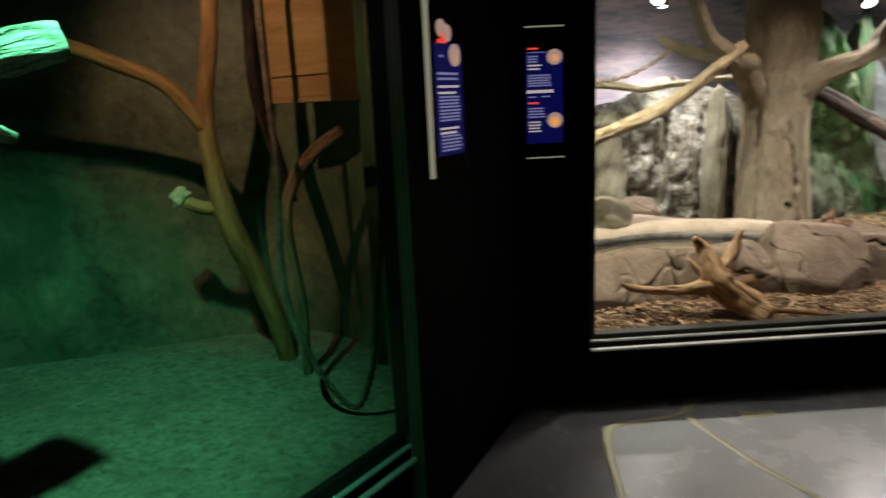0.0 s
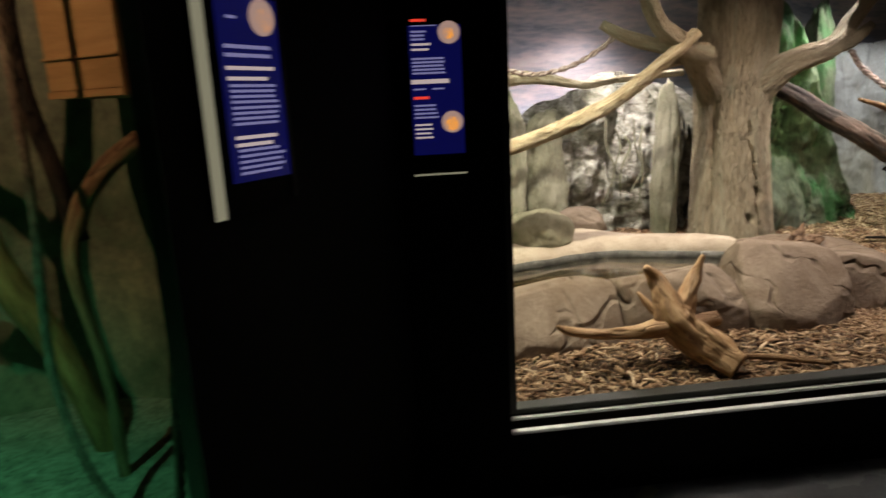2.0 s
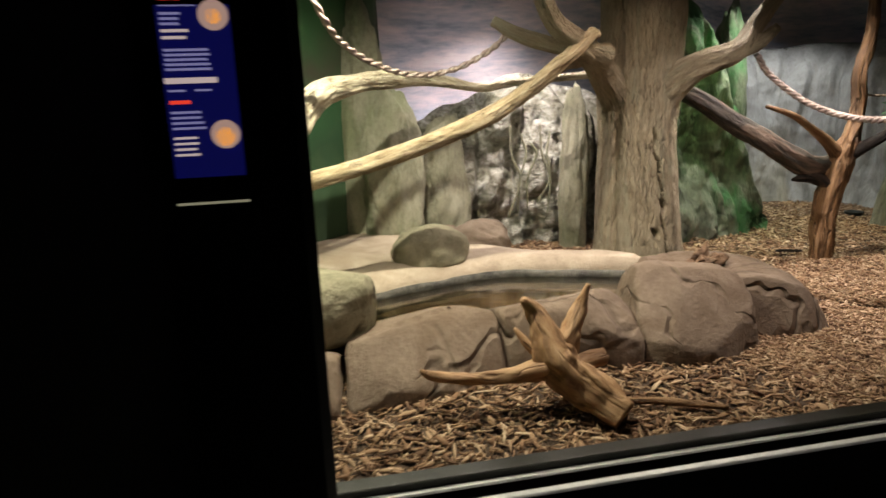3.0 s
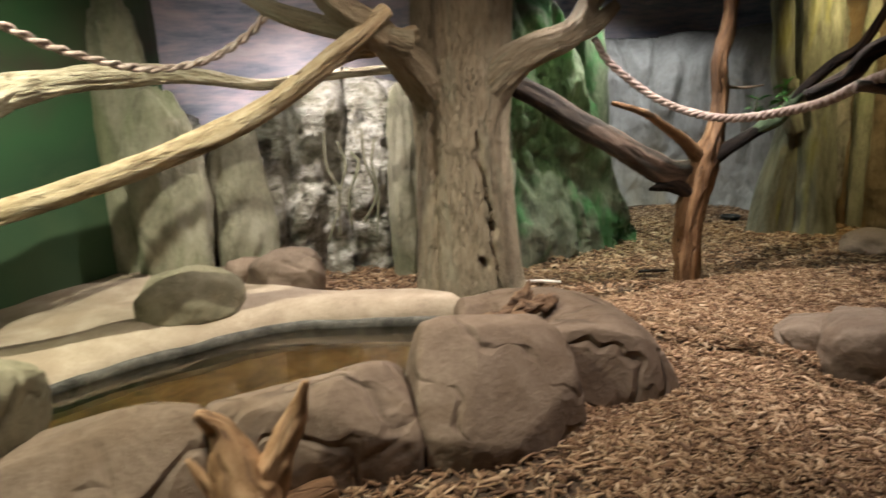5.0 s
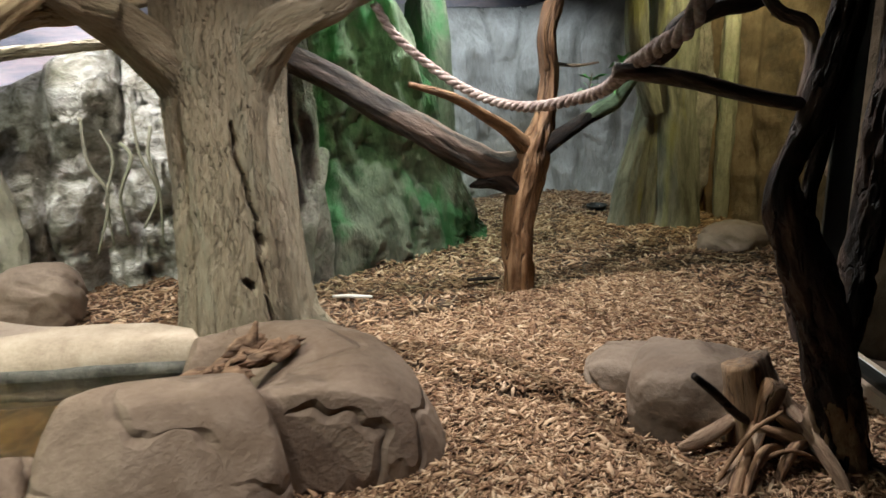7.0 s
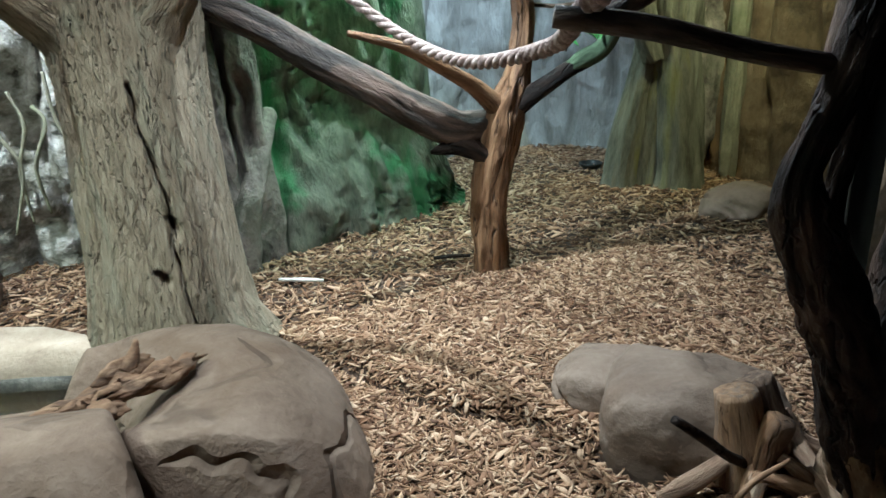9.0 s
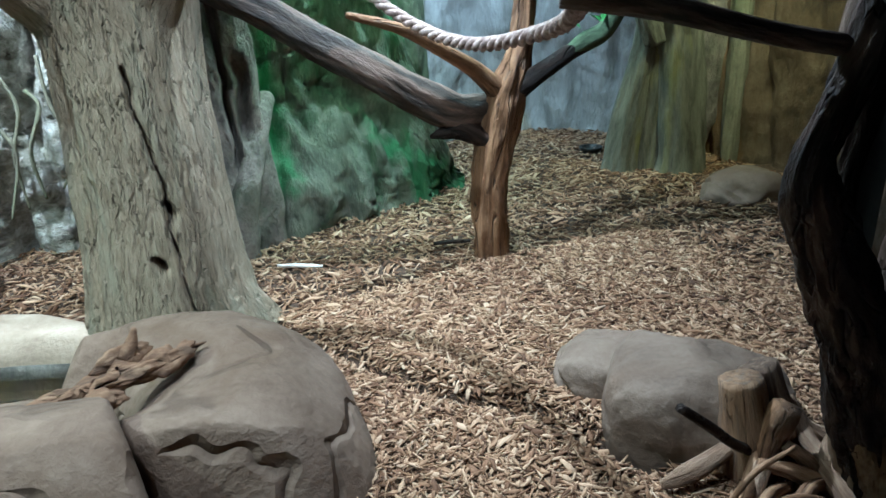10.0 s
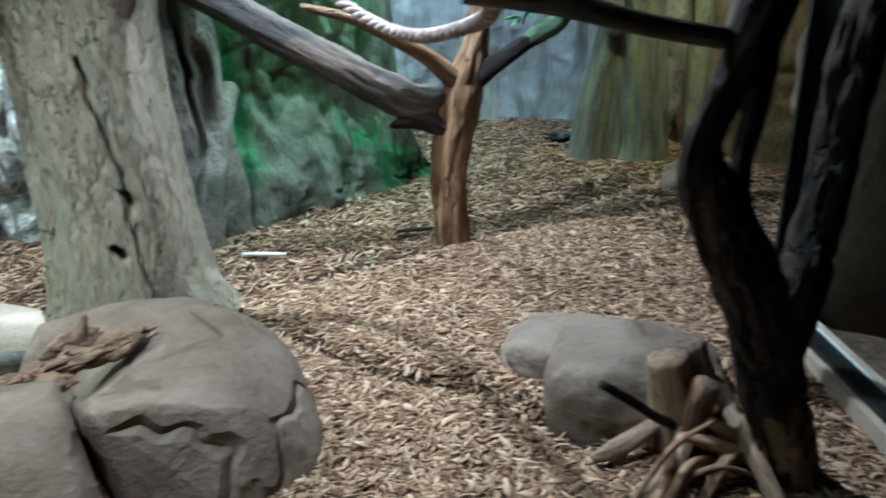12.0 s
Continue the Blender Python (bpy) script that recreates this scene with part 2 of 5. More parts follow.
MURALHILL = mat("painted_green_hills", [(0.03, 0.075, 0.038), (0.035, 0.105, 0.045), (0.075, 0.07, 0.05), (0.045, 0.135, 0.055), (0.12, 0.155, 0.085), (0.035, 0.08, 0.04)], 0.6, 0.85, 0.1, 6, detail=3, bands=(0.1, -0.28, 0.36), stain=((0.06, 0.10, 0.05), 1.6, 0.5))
GREENMURAL = mat("painted_jungle_wall", [(0.03, 0.035, 0.025), (0.10, 0.11, 0.075), (0.18, 0.19, 0.13), (0.30, 0.30, 0.19)], 2.0, 0.5, 0.3, 20, stain=((0.05, 0.11, 0.06), 1.3, 0.8), detail=8)
SAND = mat("coarse_sand", [(0.07, 0.06, 0.045), (0.22, 0.195, 0.145), (0.32, 0.29, 0.225)], 26, 0.9, 0.9, 160, dist=0.012, detail=8, stain=((0.12, 0.10, 0.075), 3, 0.5))
BOXWOOD = mat("plywood", [(0.22, 0.12, 0.05), (0.32, 0.18, 0.08), (0.40, 0.24, 0.11)], 3, 0.6, 0.1, 90, stretch=(1, 1, 6))
TANROCK = mat("grey_tan_rock", [(0.055, 0.047, 0.04), (0.20, 0.172, 0.145), (0.36, 0.315, 0.27)], 6, 0.85, 1.0, 40, dist=0.05, detail=10, stretch=(1, 1, 0.8), stain=((0.09, 0.12, 0.065), 1.5, 0.4))
PALEROOT = mat("pale_peeled_root", [(0.11, 0.06, 0.035), (0.32, 0.21, 0.135), (0.48, 0.36, 0.25)], 7, 0.8, 0.8, 80, "grain", (6, 6, 0.8), tint=0.15, stain=((0.10, 0.055, 0.035), 6, 0.6))
BLEACHED = mat("bleached_wood", [(0.55, 0.52, 0.46), (0.70, 0.67, 0.60), (0.78, 0.76, 0.70)], 9, 0.8, 0.3, 80, "grain", (6, 6, 0.6))
SPLIT = mat("split_orange_wood", [(0.10, 0.055, 0.03), (0.27, 0.165, 0.09), (0.40, 0.27, 0.165)], 6, 0.75, 0.8, 80, "grain", (8, 8, 0.5), crack=7, dist=0.01, tint=0.2, stain=((0.16, 0.135, 0.115), 4, 0.6))
WATER = bpy.data.materials.new("pool_water")
WATER.use_nodes = True
_b = WATER.node_tree.nodes["Principled BSDF"]
_b.inputs["Base Color"].default_value = (0.80, 0.72, 0.58, 1)
_b.inputs["Roughness"].default_value, _b.inputs["IOR"].default_value, _b.inputs["Transmission Weight"].default_value = 0.03, 1.33, 1.0
_n = WATER.node_tree.nodes.new("ShaderNodeTexNoise")
_n.inputs["Scale"].default_value = 9.0
_p = WATER.node_tree.nodes.new("ShaderNodeBump")
_p.inputs["Strength"].default_value, _p.inputs["Distance"].default_value = 0.15, 0.01
WATER.node_tree.links.new(_n.outputs["Fac"], _p.inputs["Height"])
WATER.node_tree.links.new(_p.outputs[0], _b.inputs["Normal"])
POOLBED = mat("pool_bed", [(0.06, 0.045, 0.025), (0.25, 0.16, 0.075), (0.42, 0.30, 0.15)], 7, 0.7, 0.4, 50)
LEDGE = mat("sandy_rock_ledge", [(0.25, 0.19, 0.14), (0.36, 0.285, 0.215), (0.45, 0.37, 0.29)], 5, 0.8, 0.6, 60, detail=8, stain=((0.28, 0.205, 0.145), 1.5, 0.6))

WETBAND = mat("wet_pool_edge", [(0.025, 0.025, 0.023), (0.08, 0.075, 0.066), (0.15, 0.14, 0.12)], 9, 0.18, 0.7, 60, dist=0.02)
SIGNBLUE = glow("sign_blue", (0.003, 0.004, 0.075), 0.6)
SIGNWHITE = glow("sign_white", (0.42, 0.42, 0.78), 0.36)
SIGNHEAD = glow("sign_heading", (0.85, 0.72, 0.68), 0.48)
SIGNRED = glow("sign_red", (0.9, 0.06, 0.03), 0.8)
SIGNPIC = glow("sign_picture", (0.62, 0.42, 0.34), 0.5)
SIGNORANGE = glow("sign_orange", (0.9, 0.35, 0.03), 0.9)
EDGELIGHT = glow("edge_light", (0.42, 0.42, 0.28), 0.45)
LAMPGLOW = glow("lamp_glow", (1.0, 0.98, 0.95), 14.0)

# ---- builders ----


def solid(name, verts, faces, material, parent=None, label="", smooth=True, grain=None):
    me = bpy.data.meshes.new(name)
    me.from_pydata([tuple(map(float, v)) for v in verts], [], [tuple(map(int, f)) for f in faces])
    if smooth:
        me.polygons.foreach_set("use_smooth", [True] * len(me.polygons))
    if grain is not None:
        at = me.attributes.new("grain", "FLOAT_VECTOR", "POINT")
        at.data.foreach_set("vector", np.asarray(grain, dtype=np.float32).ravel())
    me.materials.append(material)
    me.update()
    ob = new(name, me)
    if parent is not None:
        ob.parent = parent
    if label:
        ob["label"] = label
    return ob


def part(name, bm, material, parent=None, label="", smooth=False):
    me = bpy.data.meshes.new(name)
    bm.to_mesh(me)
    bm.free()
    if smooth:
        me.polygons.foreach_set("use_smooth", [True] * len(me.polygons))
    me.materials.append(material)
    ob = new(name, me)
    if parent is not None:
        ob.parent = parent
    if label:
        ob["label"] = label
    return ob


def thing(name, at, label, category, group=""):
    ob = new(name)
    ob.empty_display_size = 0.1
    return tagged(ob, label, category, group)


def block(bm, lo, hi, bevel=0.0, m=None):
    """A box from corner to corner, bevelled, into bm."""
    lo, hi = Vector(lo), Vector(hi)
    mid, size = (lo + hi) / 2, hi - lo
    r = bmesh.ops.create_cube(bm, size=1.0, matrix=(m or Matrix()) @ Matrix.Translation(mid) @ Matrix.Diagonal((*size, 1)))
    if bevel:
        bmesh.ops.bevel(bm, geom=list({e for v in r["verts"] for e in v.link_edges}), offset=bevel, segments=2, affect="EDGES")


def spline(pts, step):
    """Points with radii, smoothly filled in."""
    p = np.array(pts, dtype=float)
    q = np.vstack([2 * p[0] - p[1], p, 2 * p[-1] - p[-2]])
    out = []
    for i in range(1, len(q) - 2):
        n = max(2, int(np.linalg.norm(q[i + 1, :3] - q[i, :3]) / step))
        for s in np.linspace(0, 1, n, endpoint=False):
            a, b, c, d = q[i - 1], q[i], q[i + 1], q[i + 2]
            out.append(0.5 * (2 * b + (c - a) * s + (2 * a - 5 * b + 4 * c - d) * s * s + (3 * b - a - 3 * c + d) * s ** 3))
    out.append(p[-1])
    return np.array(out)


def tube(name, pts, material, parent=None, label="", seed=0, rough=0.16, n=16, step=0.04, knots=2.5, squash=None, twist=0.0):
    """A limb through points (x, y, z, radius) with uneven bark and blunt ends. squash: (ratio, degrees) of an oval section."""
    c = spline(pts, step)
    v, f, g = [], [], []
    side, run = None, 0.0
    for i, (x, y, z, r) in enumerate(c):
        o = Vector((x, y, z))
        t = Vector(c[min(i + 1, len(c) - 1), :3] - c[max(i - 1, 0), :3]).normalized()
        if side is None:
            side = t.orthogonal() if abs(t.z) < 0.9 else Vector((1, 0, 0))
        side = (side - t * side.dot(t)).normalized()
        up = t.cross(side)
        if i:
            run += float(np.linalg.norm(c[i, :3] - c[i - 1, :3]))
        r = max(r, 0.002)
        for k in range(n):
            a = 2 * math.pi * k / n + twist * run
            d = side * math.cos(a) + up * math.sin(a)
            q = Vector((math.cos(a) * 1.3, math.sin(a) * 1.3, run * knots + seed * 7.3))
            w = 1 + rough * noise.noise(q) + rough * 0.6 * noise.noise(q * 2.7) + rough * 0.3 * noise.noise(Vector((q.x * 5, q.y * 5, q.z)))
            s = 1.0
            if squash:
                th = a - radians(squash[1])
                s = 1 / math.sqrt(math.cos(th) ** 2 + (math.sin(th) / squash[0]) ** 2)
            v.append(o + d * r * w * s)
            g.append((math.cos(a) * r, math.sin(a) * r, run + seed))
    m = len(c)
    for i in range(m - 1):
        for k in range(n):
            f.append((i * n + k, i * n + (k + 1) % n, (i + 1) * n + (k + 1) % n, (i + 1) * n + k))
    for base, way in ((0, -1), ((m - 1) * n, 1)):
        mid = sum((v[base + k] for k in range(n)), Vector()) / n
        v.append(mid)
        g.append((0, 0, g[base][2]))
        for k in range(n):
            tri = (base + k, base + (k + 1) % n, len(v) - 1)
            f.append(tri if way > 0 else tri[::-1])
    return solid(name, v, f, material, parent, label, True, g)


def boulder(name, centre, size, material, label="", turn=0.0, seed=0, power=3.0, lumps=0.07, parent=None, level=5, facets=8, category="boulder", group="", tilt=0.0, seams=2, sag=0.85, flats=()):
    """A weathered rock: a rounded block with worn flats, lumps and small pits."""
    bm = bmesh.new()
    bmesh.ops.create_icosphere(bm, subdivisions=level, radius=1)
    rnd = random.Random(seed)
    cuts = []
    for _ in range(facets):
        d = Vector((rnd.uniform(-1, 1), rnd.uniform(-1, 1), rnd.uniform(-0.2, 1))).normalized()
        cuts.append((d, rnd.uniform(0.88, 1.0)))
    off = Vector((seed * 3.1, seed * 1.7, seed * 0.9))
    half = Vector(size) / 2
    lines = [(Vector((rnd.uniform(-1, 1), rnd.uniform(-1, 1), rnd.uniform(-1, 1))).normalized(), rnd.uniform(-0.12, 0.12)) for _ in range(seams)]
    for vert in bm.verts:
        d = vert.co.normalized()
        r = (abs(d.x) ** power + abs(d.y) ** power + abs(d.z) ** power) ** (-1 / power)
        p = d * r
        for c, h in cuts:
            e = p.dot(c) - h
            if e > 0:
                p = p - c * e * sag
        for c, h in flats:
            e = p.dot(Vector(c).normalized()) - h
            if e > 0:
                p = p - Vector(c).normalized() * e * 0.8
        p = p * (1 + lumps * noise.noise(d * 1.8 + off) + lumps * 0.45 * noise.noise(d * 5 + off) + lumps * 0.16 * noise.noise(d * 14 + off))
        q = Vector((p.x * half.x, p.y * half.y, p.z * half.z))
        push = 0.007 * noise.noise(q * 9 + off) + 0.003 * noise.noise(q * 24 + off) - 0.014 * abs(noise.noise(q * 4.5 + off))
        for k, (c, h) in enumerate(lines):
            near = abs(q.dot(c) - h + 0.05 * noise.noise(q * 3 + off * (k + 2)))
            fade = min(1.0, max(0.0, noise.noise(q * 2.5 - off * (k + 1)) * 5))
            push -= 0.03 * fade * math.exp(-(near / 0.009) ** 2)
        vert.co = q + d * push
    bmesh.ops.transform(bm, matrix=Matrix.Translation(centre) @ Matrix.Rotation(radians(turn), 4, "Z") @ Matrix.Rotation(radians(tilt), 4, "X"), verts=bm.verts)
    ob = part(name, bm, material, parent, "" if parent is None else label, True)
    return ob if parent is not None else tagged(ob, label, category, group)


def cliff(name, plan, bottom, top, material, label, seed=0, depth=0.12, step=0.045, lean=0.0, fissure=0.06, crest=0.15, kind="structure", freq=1.6, round_top=0.25, thick=0.35, crag=0.0):
    """Rockwork along a line in plan: a wavy, fissured sheet with a worn crest and a back, so that it has thickness. plan: (x, y) points, or (x, y, top)."""
    pts = [(p[0], p[1], 0, p[2] if len(p) > 2 else top) for p in plan]
    c = spline(pts, step)
    rows = int((max(p[3] for p in pts) - bottom) / step) + 2
    v, f = [], []
    m = len(c)
    off = Vector((seed * 5.1, seed * 2.3, seed))
    for i in range(m):
        t = Vector(c[min(i + 1, m - 1), :3] - c[max(i - 1, 0), :3])
        t.z = 0
        t.normalize()
        nrm = Vector((t.y, -t.x, 0))
        h = c[i, 3] + crest * noise.noise(Vector((c[i, 0] * 2.2, c[i, 1] * 2.2, seed)))
        for j in range(rows):
            u = j / (rows - 1)
            z = bottom + (h - bottom) * u
            q = Vector((c[i, 0], c[i, 1], z))
            big = noise.noise(Vector((q.x * freq, q.y * freq, z * freq * 0.6)) + off)
            mid = noise.noise(Vector((q.x * freq * 3, q.y * freq * 3, z * freq * 1.6)) + off)
            ridge = 1 - abs(noise.noise(Vector((q.x * freq * 2, q.y * freq * 2, z * 0.7)) + off * 2)) * 5
            small = noise.noise(q * 9 + off)
            push = depth * (big + 0.5 * mid + 0.18 * small) - fissure * max(0, ridge)
            if crag:
                split = noise.noise(Vector((q.x * 4.5, q.y * 4.5, z * 11)) + off)
                tall = noise.noise(Vector((q.x * 9, q.y * 9, z * 1.6)) - off)
                some = min(1.0, max(0.0, 0.35 + 2.0 * noise.noise(q * 2.4 + off)))
                push -= crag * some * (max(0.0, 1 - abs(split) / 0.10) + 1.3 * max(0.0, 1 - abs(tall) / 0.07))
                push += crag * (0.35 * noise.noise(q * 6.5 + off) + 0.25 * noise.noise(q * 14 - off) + 0.2 * noise.noise(q * 27))
            push -= lean * (z - bottom)
            if round_top:
                e = max(0, u - (1 - round_top)) / round_top
                push -= 0.3 * e * e
            v.append(q + nrm * push)
        v.append(Vector((c[i, 0], c[i, 1], h - 0.05)) - nrm * (thick + lean * (h - bottom)))
        v.append(Vector((c[i, 0], c[i, 1], bottom)) - nrm * thick)
    w = rows + 2
    for i in range(m - 1):
        for j in range(w - 1):
            f.append((i * w + j, (i + 1) * w + j, (i + 1) * w + j + 1, i * w + j + 1))
        f.append((i * w + w - 1, (i + 1) * w + w - 1, (i + 1) * w, i * w))
    f.append(tuple(range(w)))
    f.append(tuple((m - 1) * w + j for j in reversed(range(w))))
    ob = solid(name, v, f, material)
    return tagged(ob, label, "rock wall" if kind != "structure" else "", kind=kind)


def relief(ob, depth, across=16.0, along=4.0, seed=0.0, share=0.5):
    """Furrowed bark: short wavering crevices between raised plates, pressed into a limb's mesh."""
    me = ob.data
    grain = me.attributes["grain"].data
    way = [v.normal.copy() for v in me.vertices]
    for v, g, n in zip(me.vertices, grain, way):
        g = Vector(g.vector)
        q = Vector((g.x * across, g.y * across, g.z * along + seed))
        q = q + Vector((0.5, 0.4, 0)) * noise.noise(Vector((q.x * 0.6, q.y * 0.6, q.z * 1.7)))
        line = max(0.0, 1 - abs(noise.noise(q)) / 0.13)
        fine = max(0.0, 1 - abs(noise.noise(q * 2.3 + Vector((7, 3, 1)))) / 0.16)
        gate = min(1.0, max(0.0, share + 2.2 * noise.noise(Vector((q.x * 0.45, q.y * 0.45, q.z * 0.5 + 9)))))
        v.co += n * depth * (0.45 * noise.noise(q * 0.7) - gate * line - 0.5 * gate * fine)
    me.update()


def rim_rock(name, stations, material, label, seed, power=2.6, base=0.05, gap=0.04, group="", ends=(1, 1), step=0.014, rows=84, facets=7):
    """One rock of a moulded rim, swept along its foot. stations: foot x, y, inner x, y, top."""
    c = spline(stations, step)
    run = np.concatenate([[0], np.cumsum(np.linalg.norm(np.diff((c[:, :2] + c[:, 2:4]) / 2 * 0.4 + c[:, :2] * 0.6, axis=0), axis=1))])
    off = Vector((seed * 2.7, seed * 1.3, seed * 0.7))
    v, f = [], []
    for i, (fx, fy, ix, iy, top) in enumerate(c):
        a, b = Vector((fx, fy, 0)), Vector((ix, iy, 0))
        mid, half = (a + b) / 2, (a - b) / 2
        inset = 0.0
        for e, on in ((run[i], ends[0]), (run[-1] - run[i], ends[1])):
            if on and e < gap:
                inset = max(inset, gap - math.sqrt(max(0.0, gap * gap - (gap - e) ** 2)))
        out = half.normalized()
        for j in range(rows + 1):
            th = math.pi * j / rows
            cx, sz = math.cos(th), math.sin(th)
            cx = math.copysign(abs(cx) ** (2 / power), cx)
            sz = abs(sz) ** (2 / power)
            p = mid + half * cx
            p.z = base + (top - base) * sz
            n = (out * cx * abs(cx) + Vector((0, 0, sz * sz))).normalized()
            q = p + off
            strata = noise.noise(Vector((q.x * 3, q.y * 3, q.z * 16)))
            push = 0.035 * noise.noise(q * 2.1) + 0.013 * noise.noise(q * 6) + 0.004 * noise.noise(q * 19) + 0.0025 * noise.noise(q * 45)
            push -= 0.010 * max(0, 1 - abs(strata) / 0.10) * min(1, max(0, 3 * noise.noise(q * 3.3) - 0.2))
            v.append(p + n * (push - inset))
    rnd = random.Random(seed)
    arr = np.array([tuple(p) for p in v])
    for _ in range(facets):
        d = np.array((rnd.uniform(-0.4, 0.4), rnd.uniform(-1.2, 0.5), rnd.uniform(0.1, 1.1)))
        d /= np.linalg.norm(d)
        over = arr @ d - (np.max(arr @ d) - rnd.uniform(0.03, 0.08))
        arr -= np.outer(np.maximum(over, 0) * 0.8, d)
    v = [Vector(p) for p in arr]
    w = rows + 1
    m = len(c)
    for i in range(m - 1):
        for j in range(rows):
            f.append((i * w + j, i * w + j + 1, (i + 1) * w + j + 1, (i + 1) * w + j))
        f.append((i * w + rows, i * w, (i + 1) * w, (i + 1) * w + rows))
    f.append(tuple(reversed(range(w))))
    f.append(tuple((m - 1) * w + j for j in range(w)))
    bm = bmesh.new()
    for p in v:
        bm.verts.new(p)
    bm.verts.ensure_lookup_table()
    for q in f:
        bm.faces.new([bm.verts[k] for k in q])
    bmesh.ops.recalc_face_normals(bm, faces=bm.faces)
    return tagged(part(name, bm, material, None, "", True), label, "boulder", group)


def slab(name, plan, bottom, top, material, label="", closed=True):
    """A prism over a plan polygon (counter-clockwise)."""
    n = len(plan)
    v = [(x, y, bottom) for x, y in plan] + [(x, y, top) for x, y in plan]
    f = [tuple(reversed(range(n))), tuple(range(n, 2 * n))] + [(i, (i + 1) % n, n + (i + 1) % n, n + i) for i in range(n)]
    ob = solid(name, v, f, material, smooth=False)
    return tagged(ob, label, kind="structure")


def wall(name, a, b, thick, bottom, top, material, label=""):
    """A straight wall from a to b; its thickness lies on the left of the way from a to b."""
    d = Vector((b[0] - a[0], b[1] - a[1])).normalized()
    n = Vector((-d.y, d.x)) * thick
    return slab(name, [a, b, (b[0] + n.x, b[1] + n.y), (a[0] + n.x, a[1] + n.y)], bottom, top, material, label)


# ---- the visitor hall ----
slab("floor", [(-4, -3), (9, -3), (9, 3.3), (-4, 3.3)], FLOOR - 0.1, FLOOR, CONCRETE, "grey polished concrete floor with pale inlaid lines")
slab("ceiling", [(-4.2, -3.2), (9.2, -3.2), (9.2, 9.4), (-4.2, 9.4)], CEIL, CEIL + 0.1, BLACK, "black ceiling above the hall and the enclosures")
wall("wall_south", (9, -3), (-4, -3), 0.15, FLOOR, CEIL, BLACK, "black hall wall")
wall("wall_west", (-4, -3), (-4, 4.5), 0.15, FLOOR, CEIL, BLACK, "black hall wall")
wall("wall_east", (9, 9.2), (9, -3), 0.15, FLOOR, CEIL, BLACK, "black hall wall")
wall("wall_north", (9, 9.2), (-4, 9.2), 0.15, FLOOR, CEIL, BLACK, "black wall behind the enclosures")

GX0, GX1, GY, SILL, HEAD = 0.857, 5.02, 3.21, 0.27, 2.45
# pier between the windows, and the wall under and over the large window
slab("wall_pier", [(-0.01, 2.22), (0.50, 3.14), (GX0, 3.14), (GX0, 3.36), (0.2, 3.36), (-0.05, 2.60)], FLOOR, CEIL, BLACK, "matt black pier between the two viewing windows")
slab("wall_under_window", [(GX0, 3.14), (GX1, 3.14), (GX1, 3.33), (GX0, 3.33)], FLOOR, SILL, BLACK, "matt black wall under the viewing window")
slab("wall_over_window", [(GX0, 3.14), (GX1, 3.14), (GX1, 3.33), (GX0, 3.33)], HEAD, CEIL, BLACK, "matt black wall over the viewing window")
slab("wall_right_pier", [(GX1, 3.14), (9, 3.14), (9, 3.33), (GX1, 3.33)], FLOOR, CEIL, BLACK, "matt black wall beside the viewing window")


def window_frame(name, a, b, z0, z1, label, bar=0.03, deep=0.05):
    """A glazed window from a to b in plan: sill rails, side and head bars and the pane."""
    ob = thing(name, a, label, "")
    ob["kind"] = "structure"
    d = Vector((b[0] - a[0], b[1] - a[1]))
    w = d.length
    m = Matrix.Translation((a[0], a[1], 0)) @ Matrix.Rotation(math.atan2(d.y, d.x), 4, "Z")
    for nm, lo, hi, mt in (("lower_rail", (0, -deep + 0.03, z0), (w, deep, z0 + bar), FRAME), ("upper_trim", (0, -deep + 0.004, z0 - 0.004), (w, -deep + 0.0295, z0 + 0.006), ALU), ("lower_trim", (0, -deep - 0.05, z0 - 0.034), (w, -deep - 0.02, z0 - 0.022), ALU),
                           ("side_bar", (0, -deep, z0 + bar), (bar, deep, z1), FRAME), ("side_bar", (w - bar, -deep, z0 + bar), (w, deep, z1), FRAME), ("head_bar", (bar, -deep, z1 - bar), (w - bar, deep, z1), FRAME)):
        bm = bmesh.new()
        block(bm, lo, hi, 0.003, m)
        part(nm, bm, mt, ob)
    bm = bmesh.new()
    block(bm, (bar, -0.006, z0 + bar), (w - bar, 0.006, z1 - bar), 0, m)
    pane = part("pane", bm, GLASS, ob)
    pane.visible_shadow = False
    return ob


window_frame("window_1", (GX0, GY), (GX1, GY), SILL + 0.03, HEAD, "large viewing window with slim metal sill rails")

# ---- main enclosure: rockwork and ground ----
slab("enclosure_slab", [(-0.1, 3.34), (9, 3.34), (9, 9.1), (-0.1, 9.1)], FLOOR - 0.1, 0.05, SOIL, "base slab under the mulch")


# course of a shadow band on the mulch, shaped as a dip
SHADE_LINE = spline([(3.62, 5.60, 0, 0), (3.85, 5.18, 0, 0), (3.98, 4.88, 0, 0), (4.10, 4.68, 0, 0), (4.23, 4.55, 0, 0), (4.40, 4.26, 0, 0), (4.46, 4.10, 0, 0)], 0.03)[:, :2]


def shade_dip(x, y):
    """How deep a point lies in the dip that stands in for a shadow band: 0 beside it, 1 along its middle."""
    d2 = float(np.min((SHADE_LINE[:, 0] - x) ** 2 + (SHADE_LINE[:, 1] - y) ** 2))
    return math.exp(-d2 / 0.0026) * min(1.0, max(0.0, 0.95 + 0.9 * noise.noise(Vector((x * 6, y * 6, 5)))))


def ground_height(x, y):
    return MULCH - 0.085 * shade_dip(x, y) + 0.02 * noise.noise(Vector((x * 1.3, y * 1.3, 0))) + 0.01 * noise.noise(Vector((x * 4, y * 4, 3)))


